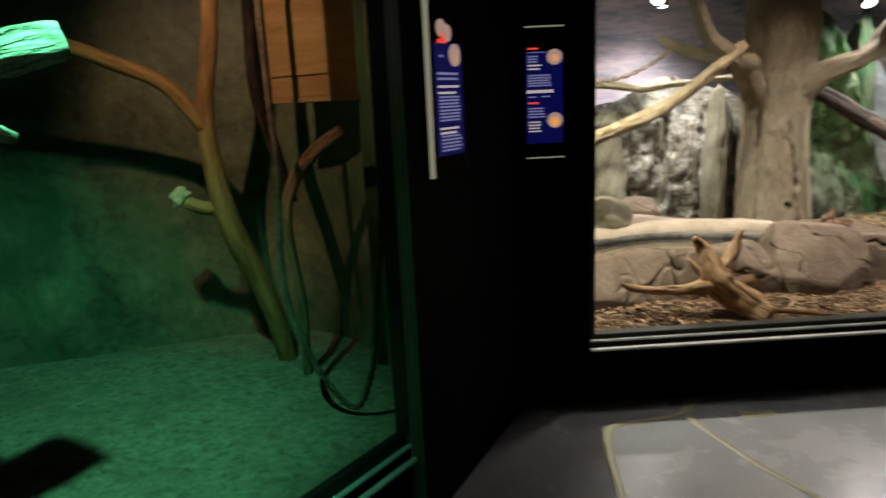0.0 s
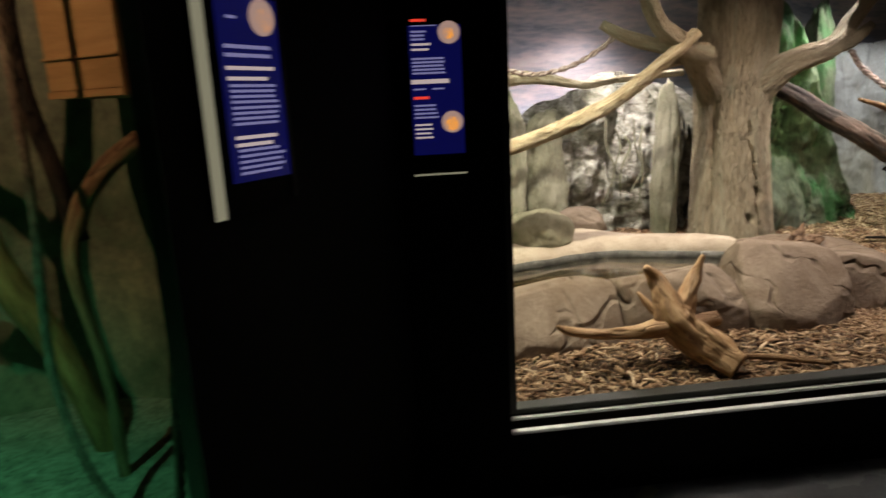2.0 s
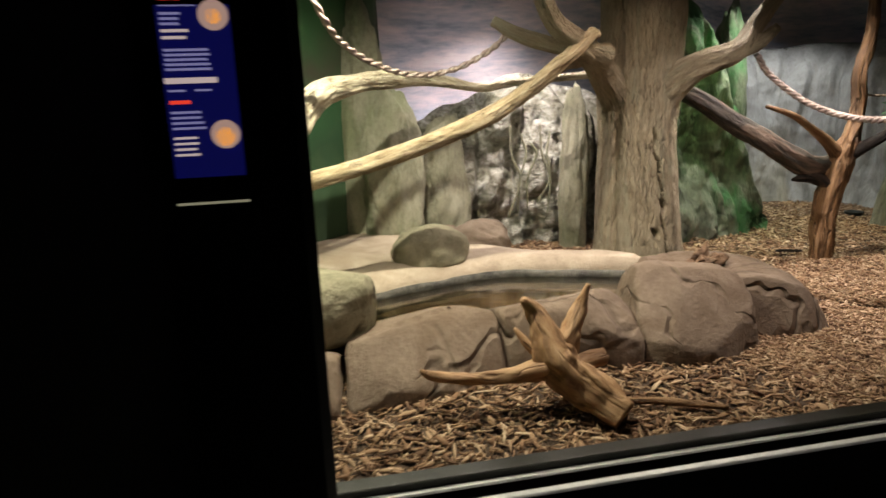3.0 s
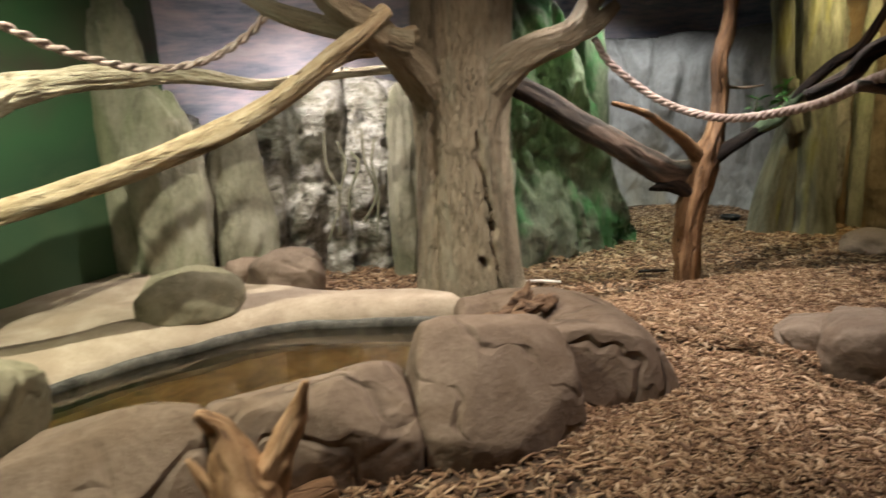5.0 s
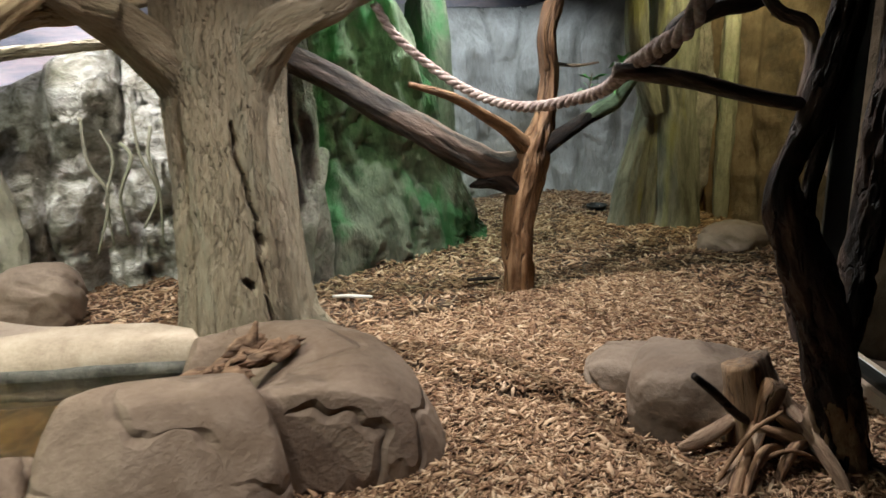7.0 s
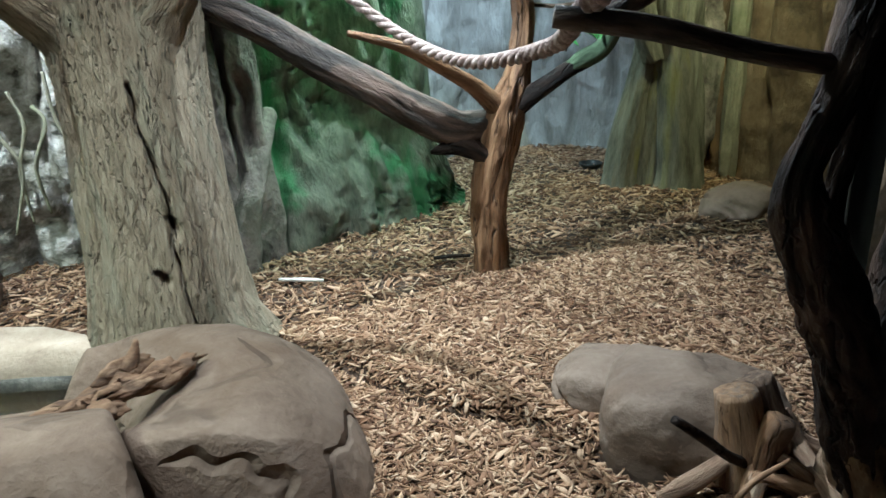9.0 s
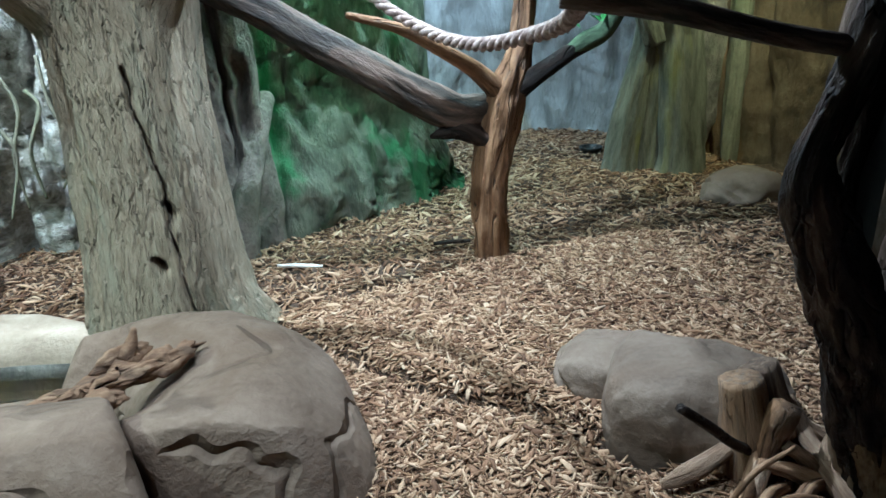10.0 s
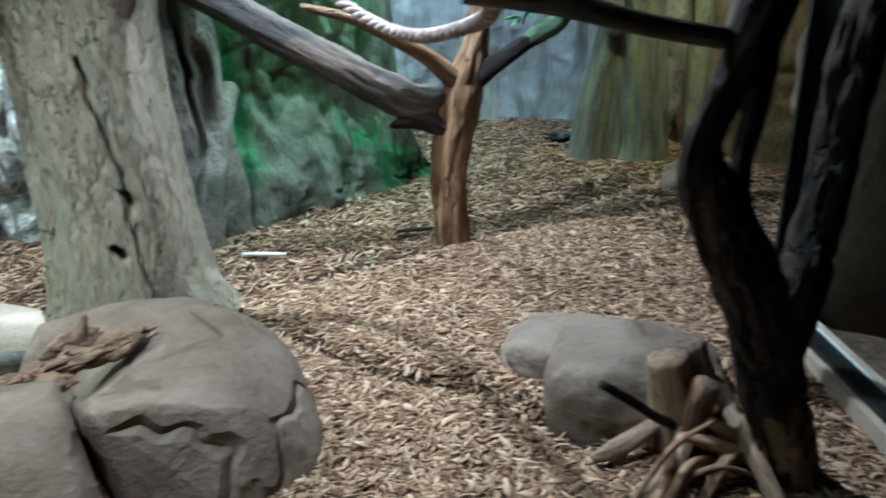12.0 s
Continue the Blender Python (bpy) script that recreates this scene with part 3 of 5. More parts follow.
def mulch_bed():
    xs, ys = np.arange(0.0, 8.0, 0.04), np.arange(3.335, 9.0, 0.04)
    v = [(x, y, ground_height(x, y)) for y in ys for x in xs]
    n = len(xs)
    f = [(j * n + i, j * n + i + 1, (j + 1) * n + i + 1, (j + 1) * n + i) for j in range(len(ys) - 1) for i in range(n - 1)]
    return tagged(solid("ground", v, f, SOIL), "bed of dark soil under wood-chip mulch", kind="structure")


mulch_bed()

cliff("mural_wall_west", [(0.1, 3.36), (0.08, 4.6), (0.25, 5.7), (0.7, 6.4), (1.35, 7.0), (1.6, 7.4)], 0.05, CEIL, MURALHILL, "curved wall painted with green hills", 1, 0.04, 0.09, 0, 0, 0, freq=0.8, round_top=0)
cliff("mural_wall_sky", [(0.9, 7.3), (1.8, 7.75), (3.2, 7.9), (4.6, 8.1), (6.0, 8.75), (7.4, 8.7), (8.2, 7.6)], 0.05, CEIL, MURALSKY, "curved backdrop wall painted with sky and clouds", 2, 0.03, 0.12, 0, 0, 0, freq=0.6, round_top=0)
cliff("rock_wall_pale", [(1.5, 7.15, 1.45), (1.85, 7.05, 1.25), (2.2, 7.02, 1.45), (2.65, 7.0, 1.68), (3.1, 7.0, 1.6), (3.5, 7.0, 1.5), (3.9, 7.1, 1.4)], 0.05, 1.6, WHITEROCK, "pale cliff of cracked artificial rock with olive stains", 3, 0.24, 0.018, 0.03, 0.13, 0.12, freq=2.4, crag=0.04)
cliff("rock_wall_green", [(3.55, 7.2, 1.5), (3.68, 6.62, 1.9), (4.05, 6.58, 2.3), (4.5, 6.62, 2.3), (4.78, 6.72, 2.1), (4.90, 6.78, 1.25), (5.02, 6.80, 0.66), (5.16, 6.84, 0.30), (5.22, 7.1, 0.2)], 0.05, 1.9, GREENROCK, "green-stained buttress of artificial rock", 4, 0.13, 0.016, 0.10, 0.07, 0.08, freq=2.2, crag=0.042)
cliff("rock_wall_grey", [(4.6, 7.9), (5.4, 8.1), (6.0, 8.2), (6.6, 7.9), (6.85, 7.2), (7.0, 6.6)], 0.05, 1.95, GREYROCK, "pale grey cliff of artificial rock with vertical joints", 5, 0.10, 0.022, 0.02, 0.08, 0.1, crag=0.014)
cliff("rock_wall_brown", [(6.9, 6.75), (7.02, 6.2), (7.1, 5.6), (6.9, 5.1), (6.2, 4.7), (5.53, 4.32)], 0.05, 2.6, BROWNROCK, "ochre-brown cliff of artificial rock", 6, 0.12, 0.028, 0.0, 0.08, 0.1, crag=0.016)

for at, size, turn, seed, mt, label in (((1.30, 6.98, 1.15), (0.56, 0.36, 2.5), -30, 204, SLAB, "tall olive rock mass rising to the ceiling"), ((1.56, 6.72, 0.75), (0.50, 0.30, 1.72), -12, 201, SLAB, "tall grey standing slab against the mural"), ((2.02, 6.85, 0.62), (0.42, 0.28, 1.45), 5, 202, SLAB, "tall grey-olive standing slab by the cliff"),
                                    ((3.17, 6.78, 0.75), (0.25, 0.24, 1.66), 10, 203, SLAB, "narrow olive standing slab behind the tree"),
                                    ((6.93, 6.60, 1.28), (0.40, 0.34, 2.0), -35, 207, TANROCK, "grey cracked rock slab hanging over a dark hollow"), ((7.00, 6.30, 1.10), (0.13, 0.2, 2.4), -40, 208, SLAB, "narrow pale rock rib beside the brown cliff"),
                                    ((4.98, 7.28, 1.0), (0.34, 0.40, 2.4), 5, 209, GREENROCK, "dark green rock pillar behind the buttress"),
                                    ((3.70, 6.58, 0.85), (0.44, 0.40, 1.95), 18, 206, TANROCK, "tall grey-tan standing slab beside the green buttress")):
    standing = boulder("standing_slab", at, size, mt, label, turn, seed, 3.0, 0.16, category="rock", group="standing slabs", seams=3, level=6 if seed == 206 else 5)



def gouge(ob, line, width, depth, ymax):
    """A dark upright joint pressed into the front of a rock along a line in elevation (x, z)."""
    c = spline([(x, z, 0, 0) for x, z in line], 0.008)[:, :2]
    (near, low), (far, high) = c.min(axis=0) - 3 * width - 0.02, c.max(axis=0) + 3 * width + 0.02
    for vert in ob.data.vertices:
        if vert.co.y < ymax and low < vert.co.z < high and near < vert.co.x < far:
            p = np.array((vert.co.x, vert.co.z)) + 0.02 * noise.noise(vert.co * 9)
            d2 = float(np.min(np.sum((c - p) ** 2, axis=1)))
            if d2 < 9 * width * width:
                vert.co.y += depth * math.exp(-d2 / (width * width))


gouge(standing, [(3.71, 1.75), (3.712, 1.24), (3.72, 0.96), (3.74, 0.58)], 0.016, 0.16, 6.58)
gouge(standing, [(3.80, 1.15), (3.80, 0.98), (3.78, 0.80)], 0.03, 0.12, 6.58)

# second viewing window beside the dark tree
slab("curb_east", [(4.97, 3.34), (5.14, 3.34), (5.56, 4.29), (5.42, 4.33)], 0.05, 0.22, LEDGE, "pale concrete curb under the side window")
window_frame("window_2", (5.06, 3.36), (5.49, 4.31), 0.22, HEAD, "side viewing window in a slim frame over a pale curb", 0.02)

# ---- the big tree ----
TRUNK = [(3.28, 5.82, 0.10, 0.42), (3.28, 5.82, 0.20, 0.365), (3.285, 5.84, 0.35, 0.335), (3.30, 5.88, 0.6, 0.312), (3.308, 5.914, 0.9, 0.297), (3.317, 5.937, 1.2, 0.285), (3.33, 5.96, 1.5, 0.30), (3.35, 5.98, 1.8, 0.30), (3.37, 6.0, CEIL, 0.29)]


CRACK = [(3.30, 1.24), (3.31, 1.10), (3.327, 0.98), (3.343, 0.82), (3.337, 0.69), (3.342, 0.60), (3.338, 0.51), (3.355, 0.40), (3.366, 0.26)]
tree = thing("tree", (3.28, 5.82, MULCH), "large artificial tree with furrowed grey bark and cut limbs", "tree")
bole = tube("trunk", TRUNK, BARK, tree, "", 3, 0.06, 420, 0.010, 1.4)


def furrow(ob, line, width, depth, axis):
    """A ragged crack pressed into a trunk along a line of points (x, y, z), towards the trunk's axis."""
    c = spline([(*p, 0) for p in line], 0.01)[:, :3]
    for vert in ob.data.vertices:
        p = np.array(vert.co)
        if p[2] < c[:, 2].min() - 0.1 or p[2] > c[:, 2].max() + 0.1:
            continue
        q = Vector(p)
        d2 = float(np.min(np.sum((c - p) ** 2, axis=1)))
        w = width * (1 + 0.7 * noise.noise(q * 14))
        if d2 < 9 * w * w:
            way = Vector((axis[0] - q.x, axis[1] - q.y, 0)).normalized()
            vert.co = q + way * depth * math.exp(-d2 / (w * w))


for vert in bole.data.vertices:
    # a fluted side, a spreading foot and the groove between them
    z = vert.co.z
    cx, cy = float(np.interp(z, [p[2] for p in TRUNK], [p[0] for p in TRUNK])), float(np.interp(z, [p[2] for p in TRUNK], [p[1] for p in TRUNK]))
    dx, dy = vert.co.x - cx, vert.co.y - cy
    a = math.degrees(math.atan2(dy, dx)) % 360 + 5 * noise.noise(Vector((1, 2, z * 2)))
    k = 1 + 0.03 * math.exp(-((a - 188) / 12) ** 2) - 0.10 * math.exp(-((a - 211) / 6) ** 2) - 0.07 * math.exp(-((a - 318) / 7) ** 2) * max(0, 0.9 - z)
    vert.co.x, vert.co.y = cx + dx * k, cy + dy * k
bole.data.update()
relief(bole, 0.013, 26, 5.5, 1, 0.65)
gouge(bole, CRACK, 0.008, 0.11, 5.84)
for x, z in ((3.335, 0.70), (3.262, 0.51), (3.366, 0.27)):
    gouge(bole, [(x, z + 0.015), (x + 0.014, z - 0.025)], 0.016, 0.12, 5.84)
rnd = random.Random(12)
for k in range(34):
    x, z = 3.30 + rnd.uniform(-0.25, 0.25), rnd.uniform(0.25, 1.5)
    gouge(bole, [(x, z), (x + rnd.uniform(-0.03, 0.03), z + rnd.uniform(0.03, 0.14))], rnd.uniform(0.0035, 0.0055), 0.014, 5.84)
relief(tube("limb", [(3.27, 5.98, 1.26, 0.17), (3.10, 5.88, 1.49, 0.125), (2.94, 5.77, 1.65, 0.10), (2.74, 5.6, 1.79, 0.085), (2.49, 5.5, 1.95, 0.065), (2.31, 5.4, 2.24, 0.055), (2.2, 5.35, 2.5, 0.05)], BARK, tree, "", 5, 0.16, 64, 0.014), 0.006, 42, 7, 5)
relief(tube("limb", [(2.92, 5.62, 1.72, 0.075), (2.7, 5.6, 1.79, 0.055), (2.54, 5.6, 1.81, 0.051), (2.29, 5.6, 1.88, 0.043), (2.11, 5.6, 1.97, 0.034)], BARK, tree, "", 6, 0.16, 64, 0.014), 0.006, 42, 7, 6)
relief(tube("limb", [(3.34, 5.92, 1.32, 0.15), (3.56, 5.66, 1.63, 0.10), (3.81, 5.5, 1.75, 0.072), (3.93, 5.5, 1.9, 0.06), (4.09, 5.45, 2.16, 0.055), (4.2, 5.4, 2.5, 0.05)], BARK, tree, "", 7, 0.16, 64, 0.014), 0.006, 42, 7, 7)
relief(tube("limb", [(3.81, 5.5, 1.74, 0.06), (3.94, 5.47, 1.79, 0.048), (4.07, 5.45, 1.89, 0.03)], BARK, tree, "", 8, 0.2, 64, 0.014), 0.006, 42, 7, 8)

relief(tube("root_strand", [(3.62, 5.66, 0.08, 0.10), (3.54, 5.72, 0.28, 0.075), (3.49, 5.80, 0.55, 0.05)], BARK, tree, "", 10, 0.2, 64, 0.014), 0.006, 42, 7, 3)

# ---- pale fallen trunk with its long branch ----
pale = thing("fallen_trunk", (0.39, 5.0, 0.5), "pale bleached climbing trunk leaning on the rocks", "log")
relief(tube("trunk", [(0.20, 4.95, 0.36, 0.16), (0.39, 5.0, 0.62, 0.15), (0.56, 5.1, 0.88, 0.112), (0.71, 5.2, 1.13, 0.097), (0.82, 5.4, 1.38, 0.094), (0.99, 5.6, 1.55, 0.08), (1.2, 5.8, 1.61, 0.067), (1.52, 6.0, 1.64, 0.059), (1.75, 6.1, 1.64, 0.048), (2.17, 6.2, 1.57, 0.032), (2.49, 6.3, 1.6, 0.03), (3.12, 6.4, 1.64, 0.028)], PALE, pale, "", 11, 0.2, 72, 0.014), 0.009, 44, 7, 2, 0.7)
relief(tube("stub", [(0.49, 5.05, 0.67, 0.08), (0.64, 5.08, 0.87, 0.062), (0.81, 5.05, 1.0, 0.042)], PALE, pale, "", 12, 0.2, 40, 0.014), 0.008, 26, 5, 4, 0.7)
relief(tube("stub", [(0.75, 5.35, 1.30, 0.05), (0.66, 5.35, 1.51, 0.034), (0.6, 5.35, 1.61, 0.026)], PALE, pale, "", 13, 0.2, 40, 0.014), 0.008, 26, 5, 4, 0.7)
log = thing("climbing_log", (0.7, 5.25, 1.0), "long golden climbing log wedged between two trees", "log")
relief(tube("log", [(0.66, 5.22, 1.02, 0.06), (0.95, 5.28, 1.07, 0.054), (1.34, 5.33, 1.16, 0.053), (1.92, 5.4, 1.34, 0.056), (2.24, 5.45, 1.5, 0.054), (2.58, 5.5, 1.73, 0.049), (2.79, 5.55, 1.89, 0.044)], GOLD, log, "", 14, 0.14, 56, 0.012), 0.006, 60, 6, 6, 0.8)
relief(tube("fork", [(2.45, 5.5, 1.63, 0.04), (2.62, 5.6, 1.70, 0.042), (2.75, 5.72, 1.72, 0.046), (3.02, 5.85, 1.8, 0.049)], GOLD, log, "", 15, 0.14, 56, 0.012), 0.006, 60, 6, 6, 0.8)

# ---- the red-brown perch with its branches ----
perch = thing("perch_tree", (4.78, 5.68, MULCH), "stripped red-brown perch tree standing in the mulch", "tree")
relief(tube("trunk", [(4.78, 5.68, 0.13, 0.088), (4.78, 5.68, 0.39, 0.088), (4.79, 5.68, 0.57, 0.086), (4.84, 5.68, 0.78, 0.09), (4.89, 5.68, 0.96, 0.09), (4.96, 5.68, 1.12, 0.062), (5.01, 5.7, 1.35, 0.049), (4.99, 5.7, 1.57, 0.051), (5.07, 5.72, 1.81, 0.045), (5.1, 5.74, 2.3, 0.04)], RED, perch, "", 21, 0.24, 60, 0.012, 4), 0.006, 46, 4, 8, 0.6)
tube("branch", [(4.91, 5.67, 0.95, 0.06), (5.03, 5.6, 1.04, 0.044), (5.15, 5.55, 1.12, 0.038), (5.3, 5.5, 1.2, 0.035), (5.37, 5.4, 1.37, 0.033), (5.49, 5.3, 1.52, 0.033), (5.59, 5.2, 1.62, 0.029), (5.7, 5.1, 1.9, 0.025)], DARK, perch, "dark branch", 22, 0.16, 16, 0.03)
# sleeve over the dark branch, its green standing in for lamplight
tube("moss_sleeve", [(5.16, 5.548, 1.125, 0.034), (5.22, 5.525, 1.16, 0.042), (5.3, 5.5, 1.2, 0.041), (5.34, 5.44, 1.30, 0.039), (5.38, 5.39, 1.38, 0.034)], GREENLIT_BARK, perch, "stretch of branch coloured as if lit green", 26, 0.2, 16, 0.02)
tube("branch", [(4.86, 5.68, 0.96, 0.055), (4.71, 5.66, 1.09, 0.04), (4.54, 5.62, 1.19, 0.03), (4.36, 5.6, 1.29, 0.024), (4.14, 5.6, 1.36, 0.013)], RED, perch, "", 23, 0.16, 16, 0.03)
tube("stub", [(4.86, 5.68, 0.64, 0.045), (4.77, 5.67, 0.75, 0.042), (4.66, 5.72, 0.81, 0.05), (4.58, 5.74, 0.80, 0.03), (4.52, 5.75, 0.79, 0.008)], DARK, perch, "dark broken stub", 24, 0.3, 16, 0.03)
furrow(perch.children[0], [(4.767, 5.60, 0.22), (4.764, 5.60, 0.30), (4.767, 5.60, 0.40)], 0.009, 0.07, (4.79, 5.68))
dlog = tube("leaning_log", [(4.80, 5.74, 0.88, 0.08), (4.65, 5.75, 0.89, 0.088), (4.48, 5.78, 0.98, 0.09), (4.29, 5.82, 1.11, 0.082), (4.09, 5.9, 1.24, 0.075), (3.89, 5.95, 1.38, 0.074), (3.72, 6.0, 1.48, 0.07), (3.5, 6.05, 1.58, 0.064)], BROWNLOG, None, "", 25, 0.14, 48, 0.014)
relief(dlog, 0.007, 44, 6, 4, 0.6)
tagged(dlog, "dark mottled log leaning from perch to tree", "log")


def rope(name, pts, r, label, turns=9.0, strands=3, material=None):
    """A twisted rope: strands wound round the line."""
    ob = thing(name, pts[0], label, "rope")
    c = spline([(*p, r) for p in pts], 0.012)
    run = np.concatenate([[0], np.cumsum(np.linalg.norm(np.diff(c[:, :3], axis=0), axis=1))])
    for s in range(strands):
        line = []
        for i in range(len(c)):
            t = Vector(c[min(i + 1, len(c) - 1), :3] - c[max(i - 1, 0), :3]).normalized()
            side = t.cross(Vector((0.2, 0.1, 1))).normalized()
            up = side.cross(t)
            a = 2 * math.pi * (s / strands + run[i] * turns)
            line.append((*(Vector(c[i, :3]) + (side * math.cos(a) + up * math.sin(a)) * r * 0.55), r * 0.62))
        tube("strand", line[::2] + [line[-1]], material or ROPE, ob, "", s, 0.08, 8, 0.03)
    return ob


rope("rope", [(3.96, 5.50, 1.72), (4.03, 5.45, 1.58), (4.186, 5.30, 1.40), (4.27, 5.05, 1.30), (4.292, 4.737, 1.279), (4.263, 4.304, 1.341), (4.12, 3.98, 1.42), (4.02, 3.76, 1.47), (3.97, 3.6, 1.53), (3.95, 3.5, 1.75), (3.95, 3.5, 2.3)], 0.0195, "weathered twisted rope slung between tree and trunk", 7)
rope("vine", [(2.23, 5.6, 1.91), (2.12, 5.7, 1.8), (1.9, 5.8, 1.69), (1.62, 5.8, 1.66), (1.34, 5.6, 1.73), (1.16, 5.4, 1.82), (1.05, 5.2, 1.92), (0.9, 5.0, 2.2)], 0.019, "pinkish-brown twisted vine slung over the pool", 6, 2)
tagged(tube("perch_plank", [(4.02, 3.91, 1.425, 0.02), (4.15, 3.84, 1.40, 0.022), (4.3, 3.75, 1.35, 0.02), (4.42, 3.69, 1.32, 0.018)], BROWNLOG, None, "", 33, 0.12, 12, 0.03), "thin dark perch stick resting on a trunk", "branch")

# ---- dark twisted tree at the glass ----
dark = thing("dark_tree", (4.85, 3.72, MULCH), "dark twisted forked trunk standing close to the glass", "tree")
relief(tube("trunk", [(4.85, 3.73, 0.10, 0.085), (4.78, 3.72, 0.30, 0.068), (4.70, 3.71, 0.48, 0.070), (4.61, 3.70, 0.70, 0.070), (4.50, 3.70, 0.90, 0.066), (4.415, 3.69, 1.04, 0.052), (4.375, 3.68, 1.13, 0.036), (4.40, 3.675, 1.21, 0.034), (4.45, 3.67, 1.31, 0.042), (4.50, 3.67, 1.45, 0.042), (4.56, 3.68, 1.65, 0.040), (4.62, 3.7, 2.1, 0.04)], DARK, dark, "", 41, 0.25, 56, 0.011, 5), 0.010, 44, 6, 5, 0.7)
relief(tube("strand", [(4.52, 3.71, 0.88, 0.040), (4.515, 3.715, 0.98, 0.026), (4.505, 3.71, 1.08, 0.020), (4.51, 3.70, 1.17, 0.022), (4.50, 3.69, 1.26, 0.030), (4.49, 3.68, 1.36, 0.030)], DARK, dark, "", 43, 0.25, 36, 0.011, 5), 0.006, 30, 4, 6, 0.7)
relief(tube("fork", [(4.70, 3.72, 0.45, 0.055), (4.755, 3.74, 0.62, 0.058), (4.83, 3.76, 0.82, 0.052), (4.865, 3.77, 0.98, 0.048), (4.885, 3.78, 1.12, 0.048), (4.915, 3.79, 1.26, 0.052), (4.96, 3.8, 1.45, 0.052), (5.03, 3.8, 2.1, 0.05)], DARK, dark, "", 42, 0.25, 56, 0.011, 5), 0.010, 44, 6, 7, 0.7)
relief(tube("bare_foot", [(4.845, 3.727, 0.11, 0.088), (4.79, 3.72, 0.28, 0.073), (4.73, 3.714, 0.42, 0.073), (4.70, 3.711, 0.48, 0.064)], BROWNBARK, dark, "bare brown wood at the foot", 44, 0.2, 56, 0.011, 5), 0.009, 26, 3, 5, 0.6)

# ---- twin yellow-green trunk at the back ----
yel = thing("mossy_tree", (6.4, 6.45, MULCH), "yellow-green artificial tree with two fused trunks", "tree")
relief(tube("root_lobe", [(6.30, 6.59, 0.08, 0.15), (6.30, 6.56, 0.3, 0.125), (6.31, 6.51, 0.6, 0.11), (6.33, 6.45, 0.9, 0.09), (6.33, 6.40, 1.2, 0.075), (6.26, 6.36, 1.42, 0.07)], YELLOWBARK, yel, "grey-green side trunk", 51, 0.16, 60, 0.02, 1.5), 0.010, 42, 5, 1, 0.6)
relief(tube("root_lobe", [(6.43, 6.49, 0.08, 0.12), (6.42, 6.46, 0.35, 0.10), (6.42, 6.43, 0.6, 0.095), (6.41, 6.40, 0.9, 0.08), (6.40, 6.38, 1.1, 0.06)], YELLOWBARK, yel, "", 54, 0.16, 48, 0.02, 1.5), 0.010, 42, 5, 2, 0.6)
relief(tube("limb", [(6.36, 6.36, 1.02, 0.085), (6.26, 6.36, 1.25, 0.085), (6.16, 6.34, 1.5, 0.085), (6.08, 6.3, 1.9, 0.08), (6.0, 6.3, 2.4, 0.07)], YELLOWBARK, yel, "", 53, 0.18, 48, 0.02, 2), 0.010, 42, 5, 3, 0.6)
relief(tube("trunk", [(6.57, 6.33, 0.08, 0.21), (6.56, 6.32, 0.3, 0.165), (6.53, 6.31, 0.6, 0.15), (6.49, 6.3, 1.0, 0.15), (6.46, 6.3, 1.4, 0.16), (6.44, 6.3, 2.0, 0.17), (6.42, 6.3, CEIL, 0.18)], YELLOWBARK, yel, "", 52, 0.16, 72, 0.02, 1.5), 0.010, 42, 5, 4, 0.6)

# ---- pool and its rocks ----
RIM = "boulders round the pool"
rim_rock("rim_boulder", [(0.26, 3.98, 0.30, 4.60, 0.40), (0.60, 3.95, 0.62, 4.60, 0.41), (0.93, 4.02, 0.99, 4.62, 0.38)], STONE, "low brown rim boulder beside the glass", 361, 3.2, group=RIM)
boulder("rim_boulder", (0.80, 4.70, 0.46), (0.84, 0.70, 0.40), MOSSTONE, "olive rim boulder stacked at the pool's end", 24, 362, 3.6, 0.03, group=RIM, tilt=-8, sag=0.8, level=6)
r3 = rim_rock("rim_boulder", [(0.96, 4.06, 1.02, 4.86, 0.40), (1.18, 4.06, 1.22, 4.80, 0.44), (1.45, 4.10, 1.46, 4.72, 0.465), (1.75, 4.18, 1.74, 4.68, 0.47)], STONE, "long brown rim boulder with a cracked top", 363, 2.9, group=RIM)
r4 = rim_rock("rim_boulder", [(1.76, 4.18, 1.75, 4.68, 0.465), (2.0, 4.20, 2.0, 4.66, 0.475), (2.25, 4.18, 2.27, 4.66, 0.485), (2.48, 4.18, 2.52, 4.70, 0.475)], STONE, "smooth brown rim boulder behind the driftwood", 464, 2.9, group=RIM)
r5 = rim_rock("rim_boulder", [(2.47, 4.20, 2.52, 4.72, 0.53), (2.58, 4.14, 2.62, 4.84, 0.585), (2.76, 4.10, 2.76, 4.92, 0.60), (3.0, 4.14, 2.94, 4.92, 0.575), (3.19, 4.28, 3.06, 4.86, 0.535)], STONE, "big rounded brown rim boulder", 365, 2.6, group=RIM)
r6 = rim_rock("rim_boulder", [(3.20, 4.30, 3.07, 4.84, 0.44), (3.40, 4.23, 3.08, 4.84, 0.455), (3.64, 4.29, 3.07, 4.86, 0.455), (3.78, 4.48, 3.05, 4.90, 0.455), (3.80, 4.75, 3.03, 4.94, 0.455), (3.73, 5.04, 3.01, 4.98, 0.46), (3.55, 5.28, 2.98, 5.02, 0.46), (3.28, 5.36, 2.93, 5.02, 0.455), (3.02, 5.36, 2.86, 5.04, 0.43)], STONE, "sloping brown rim boulder curling round to the tree", 366, 2.35, group=RIM, step=0.008, rows=120, facets=5)


